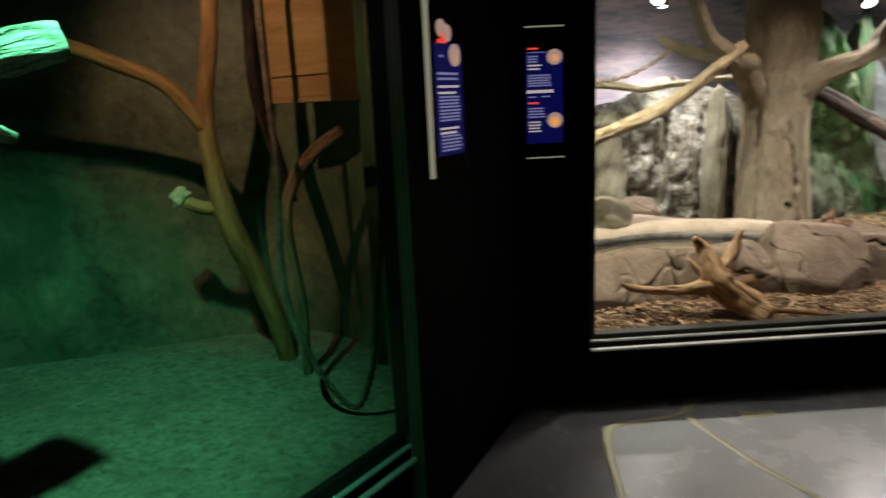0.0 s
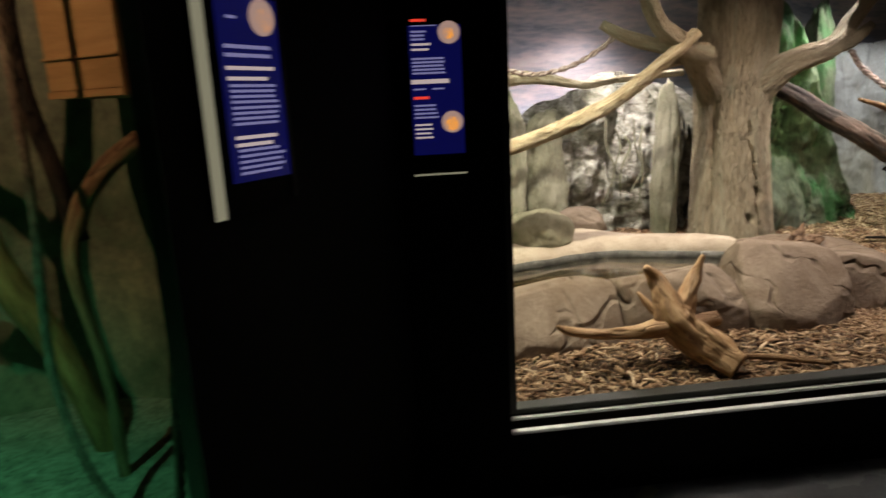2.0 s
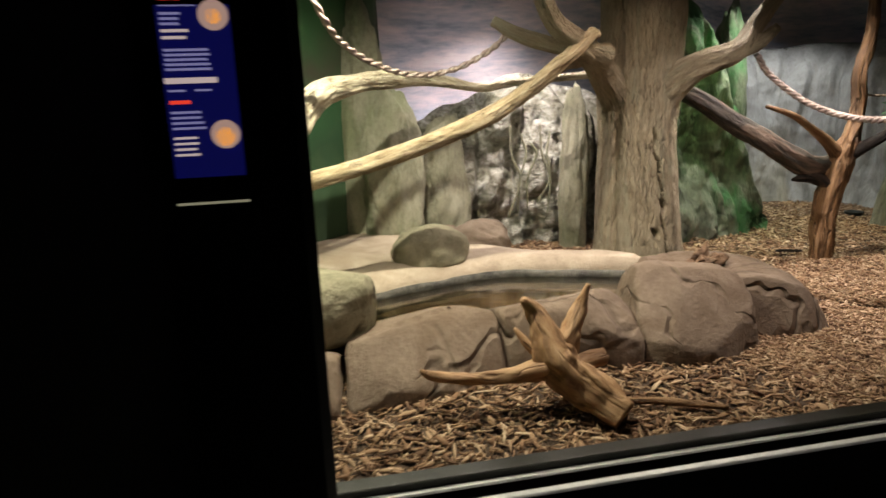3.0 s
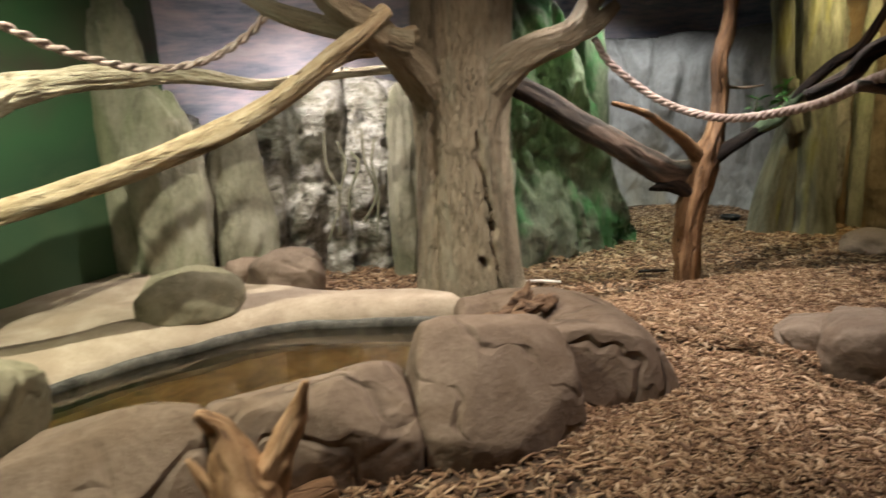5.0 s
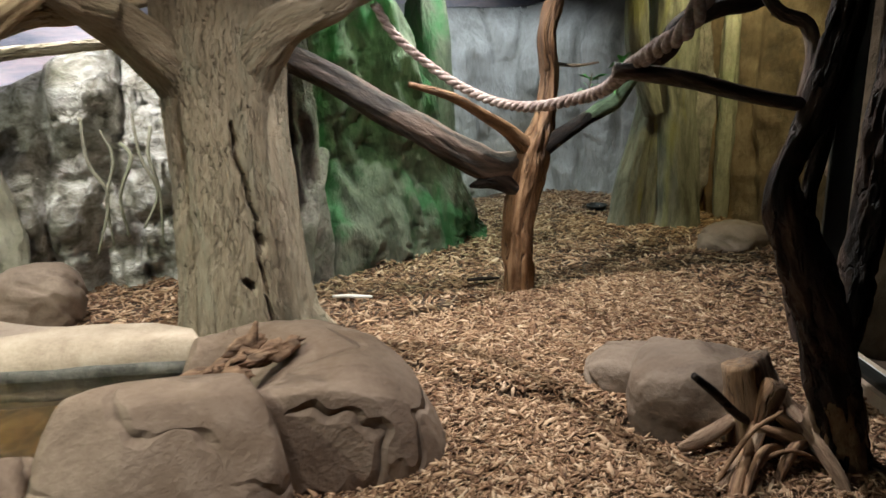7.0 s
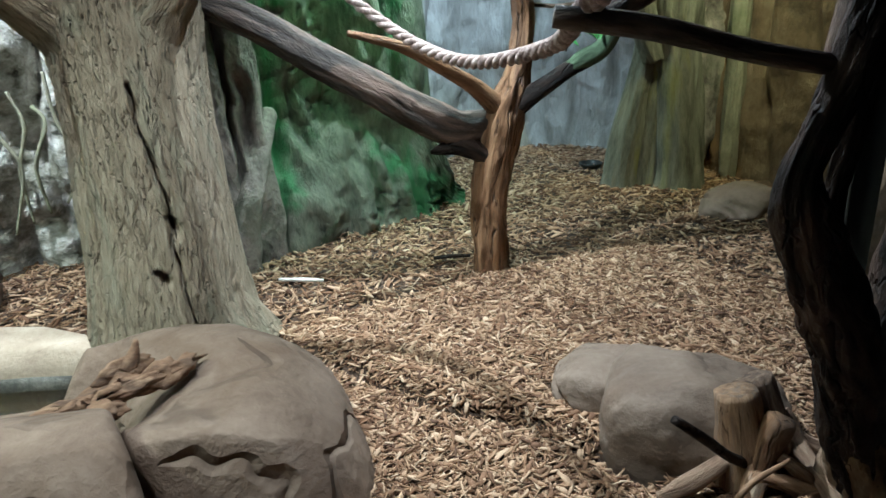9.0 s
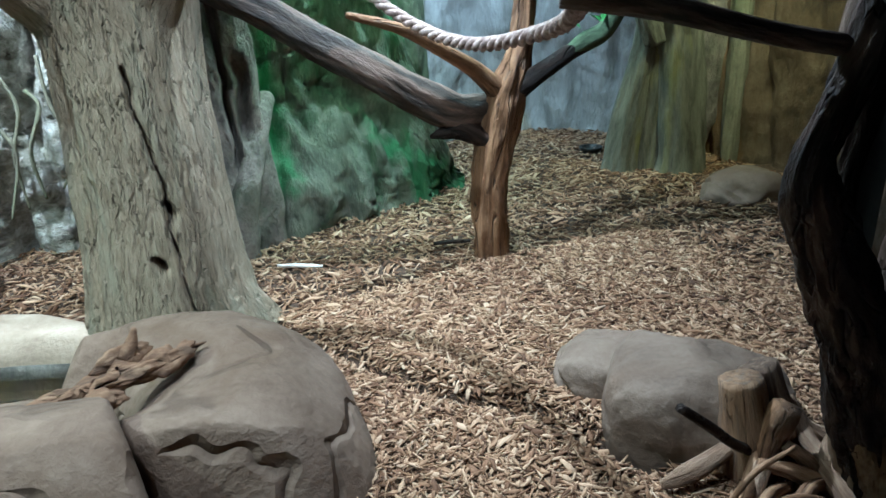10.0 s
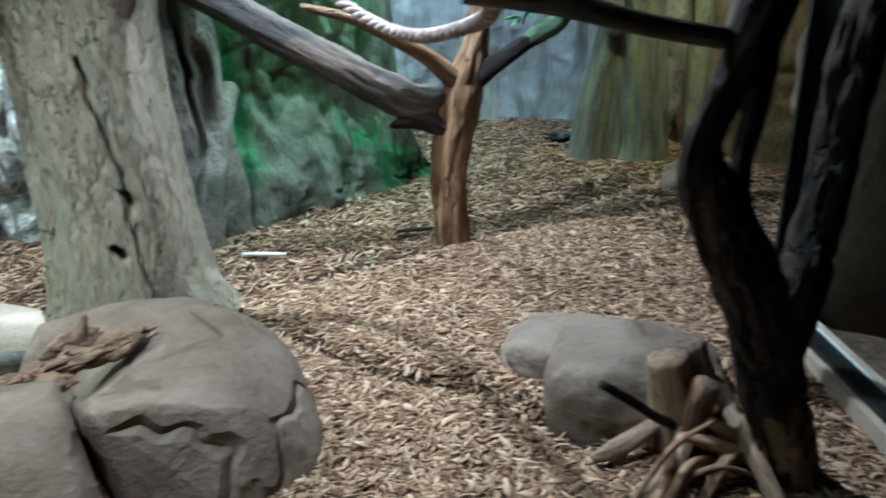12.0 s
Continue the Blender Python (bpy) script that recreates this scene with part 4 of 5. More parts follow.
def score(ob, line, width, depth):
    """A split pressed into a rock's top along a line in plan, its lower lip a little sunk."""
    c = spline([(*p, 0, 0) for p in line], 0.006)[:, :2]
    for vert in ob.data.vertices:
        if vert.co.z > 0.25 and vert.normal.z > 0.1:
            p = np.array(vert.co[:2]) + 0.012 * noise.noise(vert.co * 7)
            d2 = float(np.min(np.sum((c - p) ** 2, axis=1)))
            if d2 < 9 * width * width:
                vert.co -= vert.normal * depth * math.exp(-d2 / (width * width))
    ob.data.update()


score(r3, [(1.10, 4.36), (1.28, 4.40), (1.50, 4.47), (1.52, 4.54), (1.70, 4.55)], 0.012, 0.03)
score(r3, [(1.42, 4.34), (1.46, 4.22), (1.48, 4.15)], 0.012, 0.014)
score(r4, [(2.20, 4.55), (2.30, 4.40), (2.34, 4.26)], 0.012, 0.014)
boulder("boulder", (1.67, 5.76, 0.47), (0.56, 0.42, 0.36), MOSSTONE, "smooth olive-green boulder on the pool ledge", 5, 68, 2.3, 0.05)
boulder("boulder", (2.24, 6.58, 0.30), (0.52, 0.44, 0.42), GREYSTONE, "grey-brown boulder at the cliff's foot", -10, 69, 2.5)
boulder("boulder", (1.98, 6.78, 0.30), (0.36, 0.34, 0.34), STONE, "small tan boulder at the cliff's foot", 15, 70, 2.5)
boulder("boulder", (4.71, 4.20, 0.17), (0.56, 0.48, 0.46), GREYSTONE, "grey-brown boulder half sunk in the mulch", -42, 171, 3.2, 0.05, level=6, sag=0.5, facets=3, seams=1)
boulder("boulder", (4.65, 4.50, 0.15), (0.44, 0.36, 0.30), GREYSTONE, "flat grey boulder sunk in the mulch", -40, 72, 3.2, 0.05, sag=0.5, facets=4, level=6)
boulder("boulder", (6.52, 5.72, 0.17), (0.62, 0.42, 0.26), GREYSTONE, "pale grey boulder under the brown cliff", 20, 73, 2.5, 0.06)

def ledge():
    """The sandy shelf behind the pool: an uneven top that falls to a lip over the water."""
    lip = spline([(0.70, 4.95, 0, 0), (0.95, 5.12, 0, 0), (1.38, 5.34, 0, 0), (1.66, 5.43, 0, 0), (2.10, 5.54, 0, 0), (2.47, 5.43, 0, 0), (2.78, 5.31, 0, 0), (3.02, 5.20, 0, 0)], 0.04)
    back = spline([(0.10, 5.3, 0, 0), (0.25, 5.8, 0, 0), (0.65, 6.4, 0, 0), (1.3, 6.85, 0, 0), (1.8, 6.5, 0, 0), (2.3, 6.0, 0, 0), (2.7, 5.75, 0, 0), (2.98, 5.42, 0, 0)], 0.04)
    m, rows = len(lip), 26
    v, f = [], []
    for i in range(m):
        b = back[int(i * (len(back) - 1) / (m - 1))]
        a = Vector(lip[i, :3])
        way = Vector((b[0], b[1], 0)) - a
        v.append(a + Vector((0, 0, 0.1)))
        v.append(a - way.normalized() * 0.01 + Vector((0, 0, 0.27)))
        for j in range(rows):
            u = j / (rows - 1)
            p = a + way * u
            fall = 0.27 * max(0, u - 0.7) / 0.3 if p.x > 1.75 else 0
            p.z = 0.345 + 0.075 * min(1, u * 6) ** 0.6 - fall + 0.02 * noise.noise(p * 2.5) + 0.008 * noise.noise(p * 9)
            v.append(p)
    w = rows + 2
    for i in range(m - 1):
        for j in range(w - 1):
            f.append((i * w + j, (i + 1) * w + j, (i + 1) * w + j + 1, i * w + j + 1))
    tagged(solid("pool_ledge", v, f, LEDGE), "sandy tan rock shelf behind the pool", kind="structure")
    v, f = [], []
    for i in range(m):
        a = lip[i] - np.array([0, 0.012, 0, 0])
        wob = 0.008 * noise.noise(Vector((a[0] * 6, a[1] * 6, 2)))
        for dy, z in ((0.0, 0.2), (-0.004, 0.30), (0.0, 0.340 + wob), (0.05, 0.342 + wob)):
            v.append((a[0], a[1] + dy, z))
    f = [(i * 4 + j, i * 4 + 4 + j, i * 4 + 5 + j, i * 4 + 1 + j) for i in range(m - 1) for j in range(3)]
    tagged(solid("pool_edge", v, f, WETBAND), "wet dark edge band above the waterline", kind="structure")


ledge()
slab("pool_bed", [(0.6, 4.35), (3.0, 4.35), (3.05, 5.5), (0.6, 5.6)], 0.1, 0.17, POOLBED, "brown pool bed")
tagged(slab("water", [(0.7, 4.4), (2.9, 4.5), (3.0, 5.4), (2.1, 5.65), (0.8, 5.45)], 0.285, 0.295, WATER, "still shallow water in the rock pool"), kind="structure")


# ---- driftwood ----
root = thing("driftwood_root", (2.0, 3.8, MULCH), "orange-brown forked driftwood root lying on the mulch", "driftwood")
tube("stem", [(2.09, 3.66, 0.19, 0.066), (1.97, 3.79, 0.28, 0.082), (1.88, 3.89, 0.37, 0.094), (1.85, 3.95, 0.47, 0.066), (1.82, 4.0, 0.56, 0.042), (1.76, 4.0, 0.63, 0.015)], DRIFT, root, "", 81, 0.3, 36, 0.012, 6)
furrow(root.children[0], [(2.03, 3.66, 0.27), (1.95, 3.75, 0.36), (1.88, 3.83, 0.44)], 0.012, 0.03, (1.95, 3.85))
furrow(root.children[0], [(1.95, 3.73, 0.24), (1.86, 3.83, 0.33)], 0.010, 0.025, (1.95, 3.85))
tube("prong", [(1.90, 3.9, 0.37, 0.06), (1.97, 3.95, 0.48, 0.045), (2.03, 4.0, 0.57, 0.034), (2.07, 4.0, 0.67, 0.010)], DRIFT, root, "", 82, 0.35, 22, 0.012, 9)
tube("prong", [(1.90, 3.88, 0.35, 0.06), (1.76, 3.89, 0.33, 0.042), (1.62, 3.9, 0.32, 0.032), (1.5, 3.92, 0.32, 0.027), (1.34, 3.95, 0.34, 0.022), (1.28, 3.95, 0.37, 0.008)], DRIFT, root, "", 83, 0.35, 18, 0.015, 7)
tube("prong", [(1.90, 3.86, 0.33, 0.055), (2.03, 3.9, 0.35, 0.045), (2.11, 3.92, 0.35, 0.038)], DRIFT, root, "", 84, 0.4, 16, 0.02, 4)
tube("prong", [(1.85, 3.92, 0.36, 0.035), (1.77, 3.95, 0.43, 0.022), (1.72, 4.0, 0.50, 0.008)], DRIFT, root, "", 85, 0.2, 12, 0.02, 4)


def stick(name, pts, material, label, seed, category="stick", group="", rough=0.2):
    return tagged(tube(name, pts, material, None, "", seed, rough, 12, 0.02, 4), label, category, group)


# carved driftwood on the rim
gnarl = thing("driftwood_piece", (3.1, 4.78, 0.5), "small gnarled brown driftwood lying on a boulder", "driftwood")
body = boulder("stem", (3.12, 4.762, 0.495), (0.44, 0.11, 0.085), DRIFTWORN, "", 20, 611, 1.7, 0.42, gnarl, 5, 12, seams=2, sag=0.95)
score(body, [(3.00, 4.715), (3.05, 4.725), (3.11, 4.74)], 0.014, 0.035)
boulder("fin", (3.15, 4.80, 0.525), (0.17, 0.05, 0.09), DRIFTWORN, "", 22, 612, 1.6, 0.35, gnarl, 4, 10, seams=0, sag=0.95)
tube("fin_tip", [(3.15, 4.80, 0.53, 0.026), (3.18, 4.808, 0.57, 0.018), (3.195, 4.81, 0.61, 0.007)], DRIFTWORN, gnarl, "", 613, 0.3, 16, 0.008, 8)
boulder("prong", (3.07, 4.70, 0.475), (0.15, 0.07, 0.07), DRIFTWORN, "", -20, 614, 1.7, 0.35, gnarl, 4, 10, seams=0, sag=0.95)
boulder("prong", (3.26, 4.80, 0.495), (0.16, 0.09, 0.08), DRIFTWORN, "", 24, 615, 2.2, 0.35, gnarl, 4, 10, seams=1, sag=0.95)

# heap of roots and sticks under the dark tree
HEAP = "heap of roots and sticks"
stick("cut_stump", [(4.67, 3.95, 0.12, 0.075), (4.655, 3.97, 0.30, 0.066), (4.645, 3.985, 0.40, 0.058), (4.642, 3.995, 0.44, 0.052)], SPLIT, "orange-brown split stump end standing in the heap", 111, "stump", HEAP, 0.3)
stick("dark_stick", [(4.34, 3.9, 0.51, 0.011), (4.43, 3.9, 0.43, 0.014), (4.58, 3.92, 0.29, 0.015), (4.76, 3.95, 0.17, 0.019)], DARK, "dark straight stick leaning on the heap", 112, "stick", HEAP)
stick("knotty_root", [(4.69, 3.885, 0.40, 0.034), (4.675, 3.89, 0.36, 0.040), (4.65, 3.89, 0.29, 0.030), (4.60, 3.87, 0.20, 0.024), (4.56, 3.85, 0.12, 0.02)], RED, "knotty reddish root standing on end", 113, "root", HEAP, 0.3)
stick("pale_root", [(4.39, 3.99, 0.19, 0.012), (4.45, 3.975, 0.205, 0.024), (4.53, 3.97, 0.225, 0.026), (4.62, 3.97, 0.25, 0.022), (4.72, 3.98, 0.25, 0.018)], PALEROOT, "thick pale peeled root lying in the heap", 114, "root", HEAP, 0.35)
stick("pale_root", [(4.83, 4.0, 0.31, 0.022), (4.85, 3.95, 0.24, 0.029), (4.89, 3.9, 0.22, 0.025), (4.92, 3.85, 0.24, 0.024)], PALEROOT, "pale bent root with a cut end", 115, "root", HEAP, 0.45)
stick("pale_root", [(4.66, 3.86, 0.31, 0.012), (4.71, 3.82, 0.26, 0.019), (4.75, 3.8, 0.19, 0.02), (4.82, 3.78, 0.10, 0.014)], PALEROOT, "pale curved root in the heap", 116, "root", HEAP, 0.45)
stick("pale_root", [(4.82, 3.95, 0.30, 0.018), (4.78, 3.90, 0.28, 0.026), (4.76, 3.83, 0.255, 0.028), (4.72, 3.74, 0.24, 0.026), (4.70, 3.66, 0.20, 0.022), (4.69, 3.60, 0.15, 0.016)], PALEROOT, "long pale forked root lying over the heap", 135, "root", HEAP, 0.35)
stick("split_slab", [(4.78, 3.98, 0.12, 0.075), (4.765, 4.0, 0.28, 0.068), (4.75, 4.02, 0.40, 0.058), (4.745, 4.03, 0.43, 0.05)], GREYWOOD, "grey split wood slab beside the stump end", 128, "stump", HEAP, 0.3)
stick("pale_root", [(4.79, 3.82, 0.33, 0.010), (4.76, 3.80, 0.28, 0.022), (4.77, 3.77, 0.20, 0.024), (4.84, 3.74, 0.12, 0.018)], PALEROOT, "pale twisted root with hollows", 129, "root", HEAP, 0.45)
stick("pale_root", [(4.36, 3.80, 0.15, 0.012), (4.45, 3.82, 0.19, 0.024), (4.54, 3.84, 0.22, 0.028), (4.60, 3.86, 0.27, 0.020)], PALEROOT, "pale knuckled root in the heap", 130, "root", HEAP, 0.4)
stick("brown_root", [(4.36, 3.74, 0.14, 0.020), (4.46, 3.80, 0.20, 0.022), (4.56, 3.86, 0.24, 0.020), (4.66, 3.92, 0.27, 0.014)], DRIFTB, "brown knuckled root lying in the heap", 117, "root", HEAP, 0.35)
stick("brown_root", [(4.38, 3.72, 0.14, 0.006), (4.46, 3.76, 0.21, 0.012), (4.56, 3.80, 0.24, 0.014), (4.70, 3.84, 0.18, 0.012)], DRIFTB, "brown crooked root in the heap", 118, "root", HEAP, 0.35)
stick("brown_root", [(4.80, 3.68, 0.12, 0.030), (4.74, 3.76, 0.20, 0.028), (4.66, 3.82, 0.25, 0.022), (4.58, 3.86, 0.28, 0.014)], DRIFTB, "brown forked root in the heap", 119, "root", HEAP, 0.35)
stick("pale_root", [(4.54, 3.74, 0.12, 0.010), (4.60, 3.76, 0.21, 0.018), (4.70, 3.78, 0.23, 0.016), (4.80, 3.76, 0.14, 0.010)], DRIFTB, "thick brown root in the heap", 126, "root", HEAP, 0.35)
stick("pale_root", [(4.90, 3.88, 0.14, 0.03), (4.84, 3.91, 0.22, 0.03), (4.76, 3.92, 0.27, 0.024), (4.70, 3.88, 0.30, 0.014)], DRIFTB, "brown gnarled root in the heap", 127, "root", HEAP, 0.35)
stick("thin_stick", [(4.36, 3.82, 0.15, 0.007), (4.50, 3.82, 0.30, 0.008), (4.62, 3.80, 0.36, 0.005)], DRIFTB, "thin brown stick in the heap", 120, "stick", HEAP)
stick("thin_stick", [(4.78, 3.70, 0.15, 0.007), (4.62, 3.76, 0.24, 0.008), (4.48, 3.80, 0.2, 0.006)], DRIFTB, "thin brown stick in the heap", 121, "stick", HEAP)
stick("dark_stick", [(5.55, 4.55, 0.36, 0.012), (5.50, 4.47, 0.26, 0.015), (5.46, 4.38, 0.14, 0.017)], DARK, "dark stick leaning at the curb", 122)
stick("white_stick", [(3.775, 6.06, 0.195, 0.008), (3.87, 5.99, 0.20, 0.011), (3.97, 5.93, 0.195, 0.007)], BLEACHED, "bleached white stick on the mulch", 123, rough=0.1)
stick("dark_stick", [(4.56, 5.91, 0.19, 0.009), (4.66, 5.87, 0.195, 0.010), (4.74, 5.84, 0.19, 0.008)], DARK, "small dark stick beside the perch", 124)
stick("brown_stick", [(2.15, 3.80, 0.185, 0.014), (2.32, 3.73, 0.19, 0.017), (2.54, 3.62, 0.185, 0.012)], RED, "brown stick lying near the glass", 125)

# branches high at the right
stick("high_branch", [(4.70, 4.75, 1.36, 0.03), (4.79, 4.6, 1.45, 0.038), (4.80, 4.5, 1.55, 0.04), (4.87, 4.4, 1.60, 0.036), (4.96, 4.3, 1.62, 0.03), (5.1, 4.2, 1.8, 0.028)], DARK, "dark crooked branch reaching to the side", 131, "branch")
stick("high_branch", [(4.47, 3.9, 1.64, 0.014), (4.50, 3.85, 1.55, 0.018), (4.55, 3.8, 1.51, 0.02), (4.52, 3.75, 1.43, 0.018), (4.43, 3.70, 1.32, 0.015)], GREYWOOD, "pale bent branch hooked on the trunk", 132, "branch")
stick("thin_branch", [(5.0, 5.7, 1.42, 0.012), (5.15, 5.66, 1.40, 0.009), (5.28, 5.62, 1.41, 0.006)], GREYWOOD, "thin pale twig on the perch tree", 133, "twig")
stick("rock_root", [(3.62, 6.40, 0.08, 0.12), (3.67, 6.37, 0.34, 0.085), (3.72, 6.38, 0.50, 0.07), (3.79, 6.43, 0.66, 0.06), (3.87, 6.52, 0.82, 0.055), (3.94, 6.64, 0.94, 0.05)], TANROCK, "grey root running up the tan rock", 134, "root")
for k in range(5):
    x = 2.62 + k * 0.09
    stick("cliff_root", [(x, 6.87, 1.25 - 0.08 * (k % 3), 0.009), (x + 0.05 * math.sin(k), 6.84, 1.0, 0.011), (x + 0.07 * math.cos(k * 2), 6.82, 0.78, 0.009), (x - 0.04, 6.84, 0.45 + 0.04 * (k % 4), 0.006)], SLAB, "thin dry root hanging down the pale cliff", 140 + k, "root", "roots on the cliff", 0.4)


def dish(at):
    """A shallow dark feeding bowl."""
    prof = [(0.0, 0.01), (0.06, 0.01), (0.075, 0.035), (0.085, 0.04), (0.09, 0.035), (0.075, 0.0), (0.0, 0.0)]
    n = 28
    v, f = [], []
    for r, z in prof:
        v += [(at[0] + r * math.cos(2 * math.pi * k / n), at[1] + r * math.sin(2 * math.pi * k / n), at[2] + z) for k in range(n)]
    for i in range(len(prof) - 1):
        f += [(i * n + k, i * n + (k + 1) % n, (i + 1) * n + (k + 1) % n, (i + 1) * n + k) for k in range(n)]
    tagged(solid("feeding_bowl", v, f, FRAME), "shallow dark feeding bowl on the mulch", "bowl")


dish((6.38, 7.06, 0.165))


def leaf_spray(name, at, seed, label, count=26, spread=0.16):
    """Narrow leaves on a short stem."""
    ob = thing(name, at, label, "plant")
    rnd = random.Random(seed)
    tube("stem", [(*at, 0.006), (at[0] + 0.03, at[1], at[2] + spread * 0.7, 0.004), (at[0] + 0.06, at[1] + 0.02, at[2] + spread * 1.3, 0.002)], GREYWOOD, ob, "", seed, 0.1, 6, 0.03)
    v, f = [], []
    for _ in range(count):
        a, e, l = rnd.uniform(0, 6.28), rnd.uniform(-0.3, 0.9), rnd.uniform(0.05, 0.11)
        o = Vector(at) + Vector((0.05, 0.01, spread * 1.2)) * rnd.random()
        d = Vector((math.cos(a) * math.cos(e), math.sin(a) * math.cos(e), math.sin(e)))
        s = d.cross(Vector((0, 0, 1))).normalized() * l * 0.16
        b = len(v)
        v += [o, o + d * l * 0.5 + s + Vector((0, 0, 0.008)), o + d * l - Vector((0, 0, 0.015)), o + d * l * 0.5 - s + Vector((0, 0, 0.008))]
        f.append((b, b + 1, b + 2, b + 3))
    tagged(solid("leaves", v, f, LEAF, ob), kind="stuff")


LEAF = mat("green_leaf", [(0.03, 0.10, 0.02), (0.06, 0.22, 0.05), (0.12, 0.34, 0.10)], 20, 0.45, 0.1, 60)
leaf_spray("leafy_twig", (5.30, 5.50, 1.22), 3, "sprig of green leaves on the dark branch")
leaf_spray("leafy_twig", (5.16, 5.58, 1.20), 4, "sprig of green leaves on the perch tree", 18, 0.12)
leaf_spray("leafy_twig", (0.62, 5.06, 0.78), 5, "sprig of green leaves on the pale trunk", 18, 0.10)


# ---- lamps ----
def ceiling_lamp(eye, target):
    """A can lamp under the ceiling, aimed at its target."""
    ob = thing("ceiling_lamp", eye, "black can spotlight under the dark ceiling, real or added for fill", "lamp", "ceiling spotlights")
    m, can = look(eye, target), None
    for nm, r0, r1, z0, z1, mt in (("housing", 0.055, 0.075, 0.16, 0.012, FRAME), ("rim", 0.078, 0.078, 0.016, 0.004, FRAME), ("bulb", 0.058, 0.058, 0.016, 0.012, LAMPGLOW)):
        bm = bmesh.new()
        bmesh.ops.create_cone(bm, cap_ends=nm != "rim", segments=28, radius1=r1, radius2=r0, depth=z0 - z1, matrix=m @ Matrix.Translation((0, 0, (z0 + z1) / 2)))
        made = part(nm, bm, mt, ob if nm == "housing" else can, "lit bulb" if nm == "bulb" else "", True)
        can = made if nm == "housing" else can
    bm = bmesh.new()
    bmesh.ops.create_cone(bm, cap_ends=True, segments=12, radius1=0.012, radius2=0.012, depth=max(0.02, CEIL - eye[2] - 0.02), matrix=Matrix.Translation((m @ Vector((0, 0, 0.14))).xyz * 1) @ Matrix.Translation((0, 0, (CEIL - eye[2]) / 2 - 0.06)))
    part("bracket", bm, FRAME, ob)


for eye, target, watts, colour, cone in LAMPS:
    spot("lamp_light", eye, target, watts, colour, cone, 0.9, 0.018)
    ceiling_lamp(eye, target)
# unseen uplights added behind the cliffs to brighten the painted backdrop
spot("cove_light", (2.3, 7.38, 1.15), (2.3, 7.95, 1.85), 55, (1.0, 0.94, 0.95), 150, 0.9, 0.1)
spot("cove_light", (5.6, 8.35, 1.5), (5.7, 8.75, 2.2), 8, (0.7, 0.75, 1.0), 150, 0.9, 0.1)
for eye, target, watts, colour, cone in LEFT_LAMPS:
    spot("lamp_light", eye, target, watts, colour, cone, 0.9, 0.018)
    ceiling_lamp(eye, target)

# ---- left enclosure ----
LF = 0.17
slab("sand_floor", [(-3.6, 0.6), (-1.62, 0.54), (-0.08, 2.52), (0.0, 2.7), (-0.25, 4.1), (-3.6, 4.2)], FLOOR - 0.1, LF, SAND, "coarse sandy floor of the green-lit enclosure")
cliff("jungle_wall", [(-3.6, 3.2), (-2.7, 3.57), (-1.85, 3.8), (-1.04, 4.03), (-0.6, 3.95), (-0.3, 3.6), (-0.1, 3.0), (-0.02, 2.6)], 0.0, CEIL, GREENMURAL, "curved wall painted as dim green jungle", 8, 0.03, 0.08, 0, 0.01, 0, freq=0.9, round_top=0, thick=0.1)
window_frame("window_3", (-1.62, 0.52), (-0.07, 2.50), LF + 0.01, HEAD, "angled viewing window with a dark metal frame", 0.05, 0.04)
wall("wall_left_base", (-0.07, 2.46), (-1.64, 0.46), -0.03, FLOOR, LF, BLACK, "low black base under the angled window")
wall("wall_left_head", (-0.07, 2.46), (-1.64, 0.46), -0.06, HEAD, CEIL, BLACK, "black wall over the angled window")
wall("wall_left_end", (-1.64, 0.5), (-4.0, 0.5), -0.12, FLOOR, CEIL, BLACK, "black wall beside the angled window")
jamb = thing("window_jamb", (-0.06, 2.48, 0), "ribbed metal jamb at the end of the angled window", "")
jamb["kind"] = "structure"
for k in range(4):
    bm = bmesh.new()
    x, y = -0.075 + 0.022 * k, 2.47 - 0.052 * k
    bmesh.ops.create_cone(bm, cap_ends=True, segments=16, radius1=0.016, radius2=0.016, depth=CEIL - FLOOR, matrix=Matrix.Translation((x, y, (CEIL + FLOOR) / 2)))
    part("rib", bm, RIB, jamb, "", True)
branch = thing("climbing_branch", (-0.79, 3.5, LF), "brown forked climbing branch against the painted wall", "branch")
tube("stem", [(-0.76, 3.55, 0.15, 0.05), (-0.79, 3.5, 0.39, 0.054), (-0.86, 3.45, 0.68, 0.056), (-0.95, 3.35, 1.0, 0.058), (-0.98, 3.3, 1.28, 0.05), (-0.97, 3.25, 1.55, 0.043), (-0.9, 3.2, 1.88, 0.04), (-0.85, 3.2, 2.3, 0.036)], OCHRE, branch, "", 91, 0.16, 18, 0.03)
tube("arm", [(-0.98, 3.26, 1.48, 0.04), (-1.12, 3.2, 1.68, 0.035), (-1.32, 3.1, 1.79, 0.034), (-1.47, 3.0, 1.86, 0.033), (-1.77, 2.9, 1.92, 0.032), (-1.96, 2.8, 1.98, 0.03), (-2.6, 2.6, 2.1, 0.03)], OCHRE, branch, "", 92, 0.14, 16, 0.03)
tube("stub", [(-0.96, 3.34, 1.09, 0.04), (-1.05, 3.32, 1.08, 0.036), (-1.13, 3.30, 1.12, 0.03)], OCHRE, branch, "", 95, 0.25, 14, 0.03)
fungus = boulder("bracket_fungus", (-1.15, 3.30, 1.14), (0.11, 0.09, 0.10), PALE, "pale yellow bracket growth on the branch end", 20, 96, 2.2, 0.3, category="fungus", level=4)
arm = thing("forked_branch", (-0.6, 3.25, LF), "thin brown branch forking beside the box", "branch")
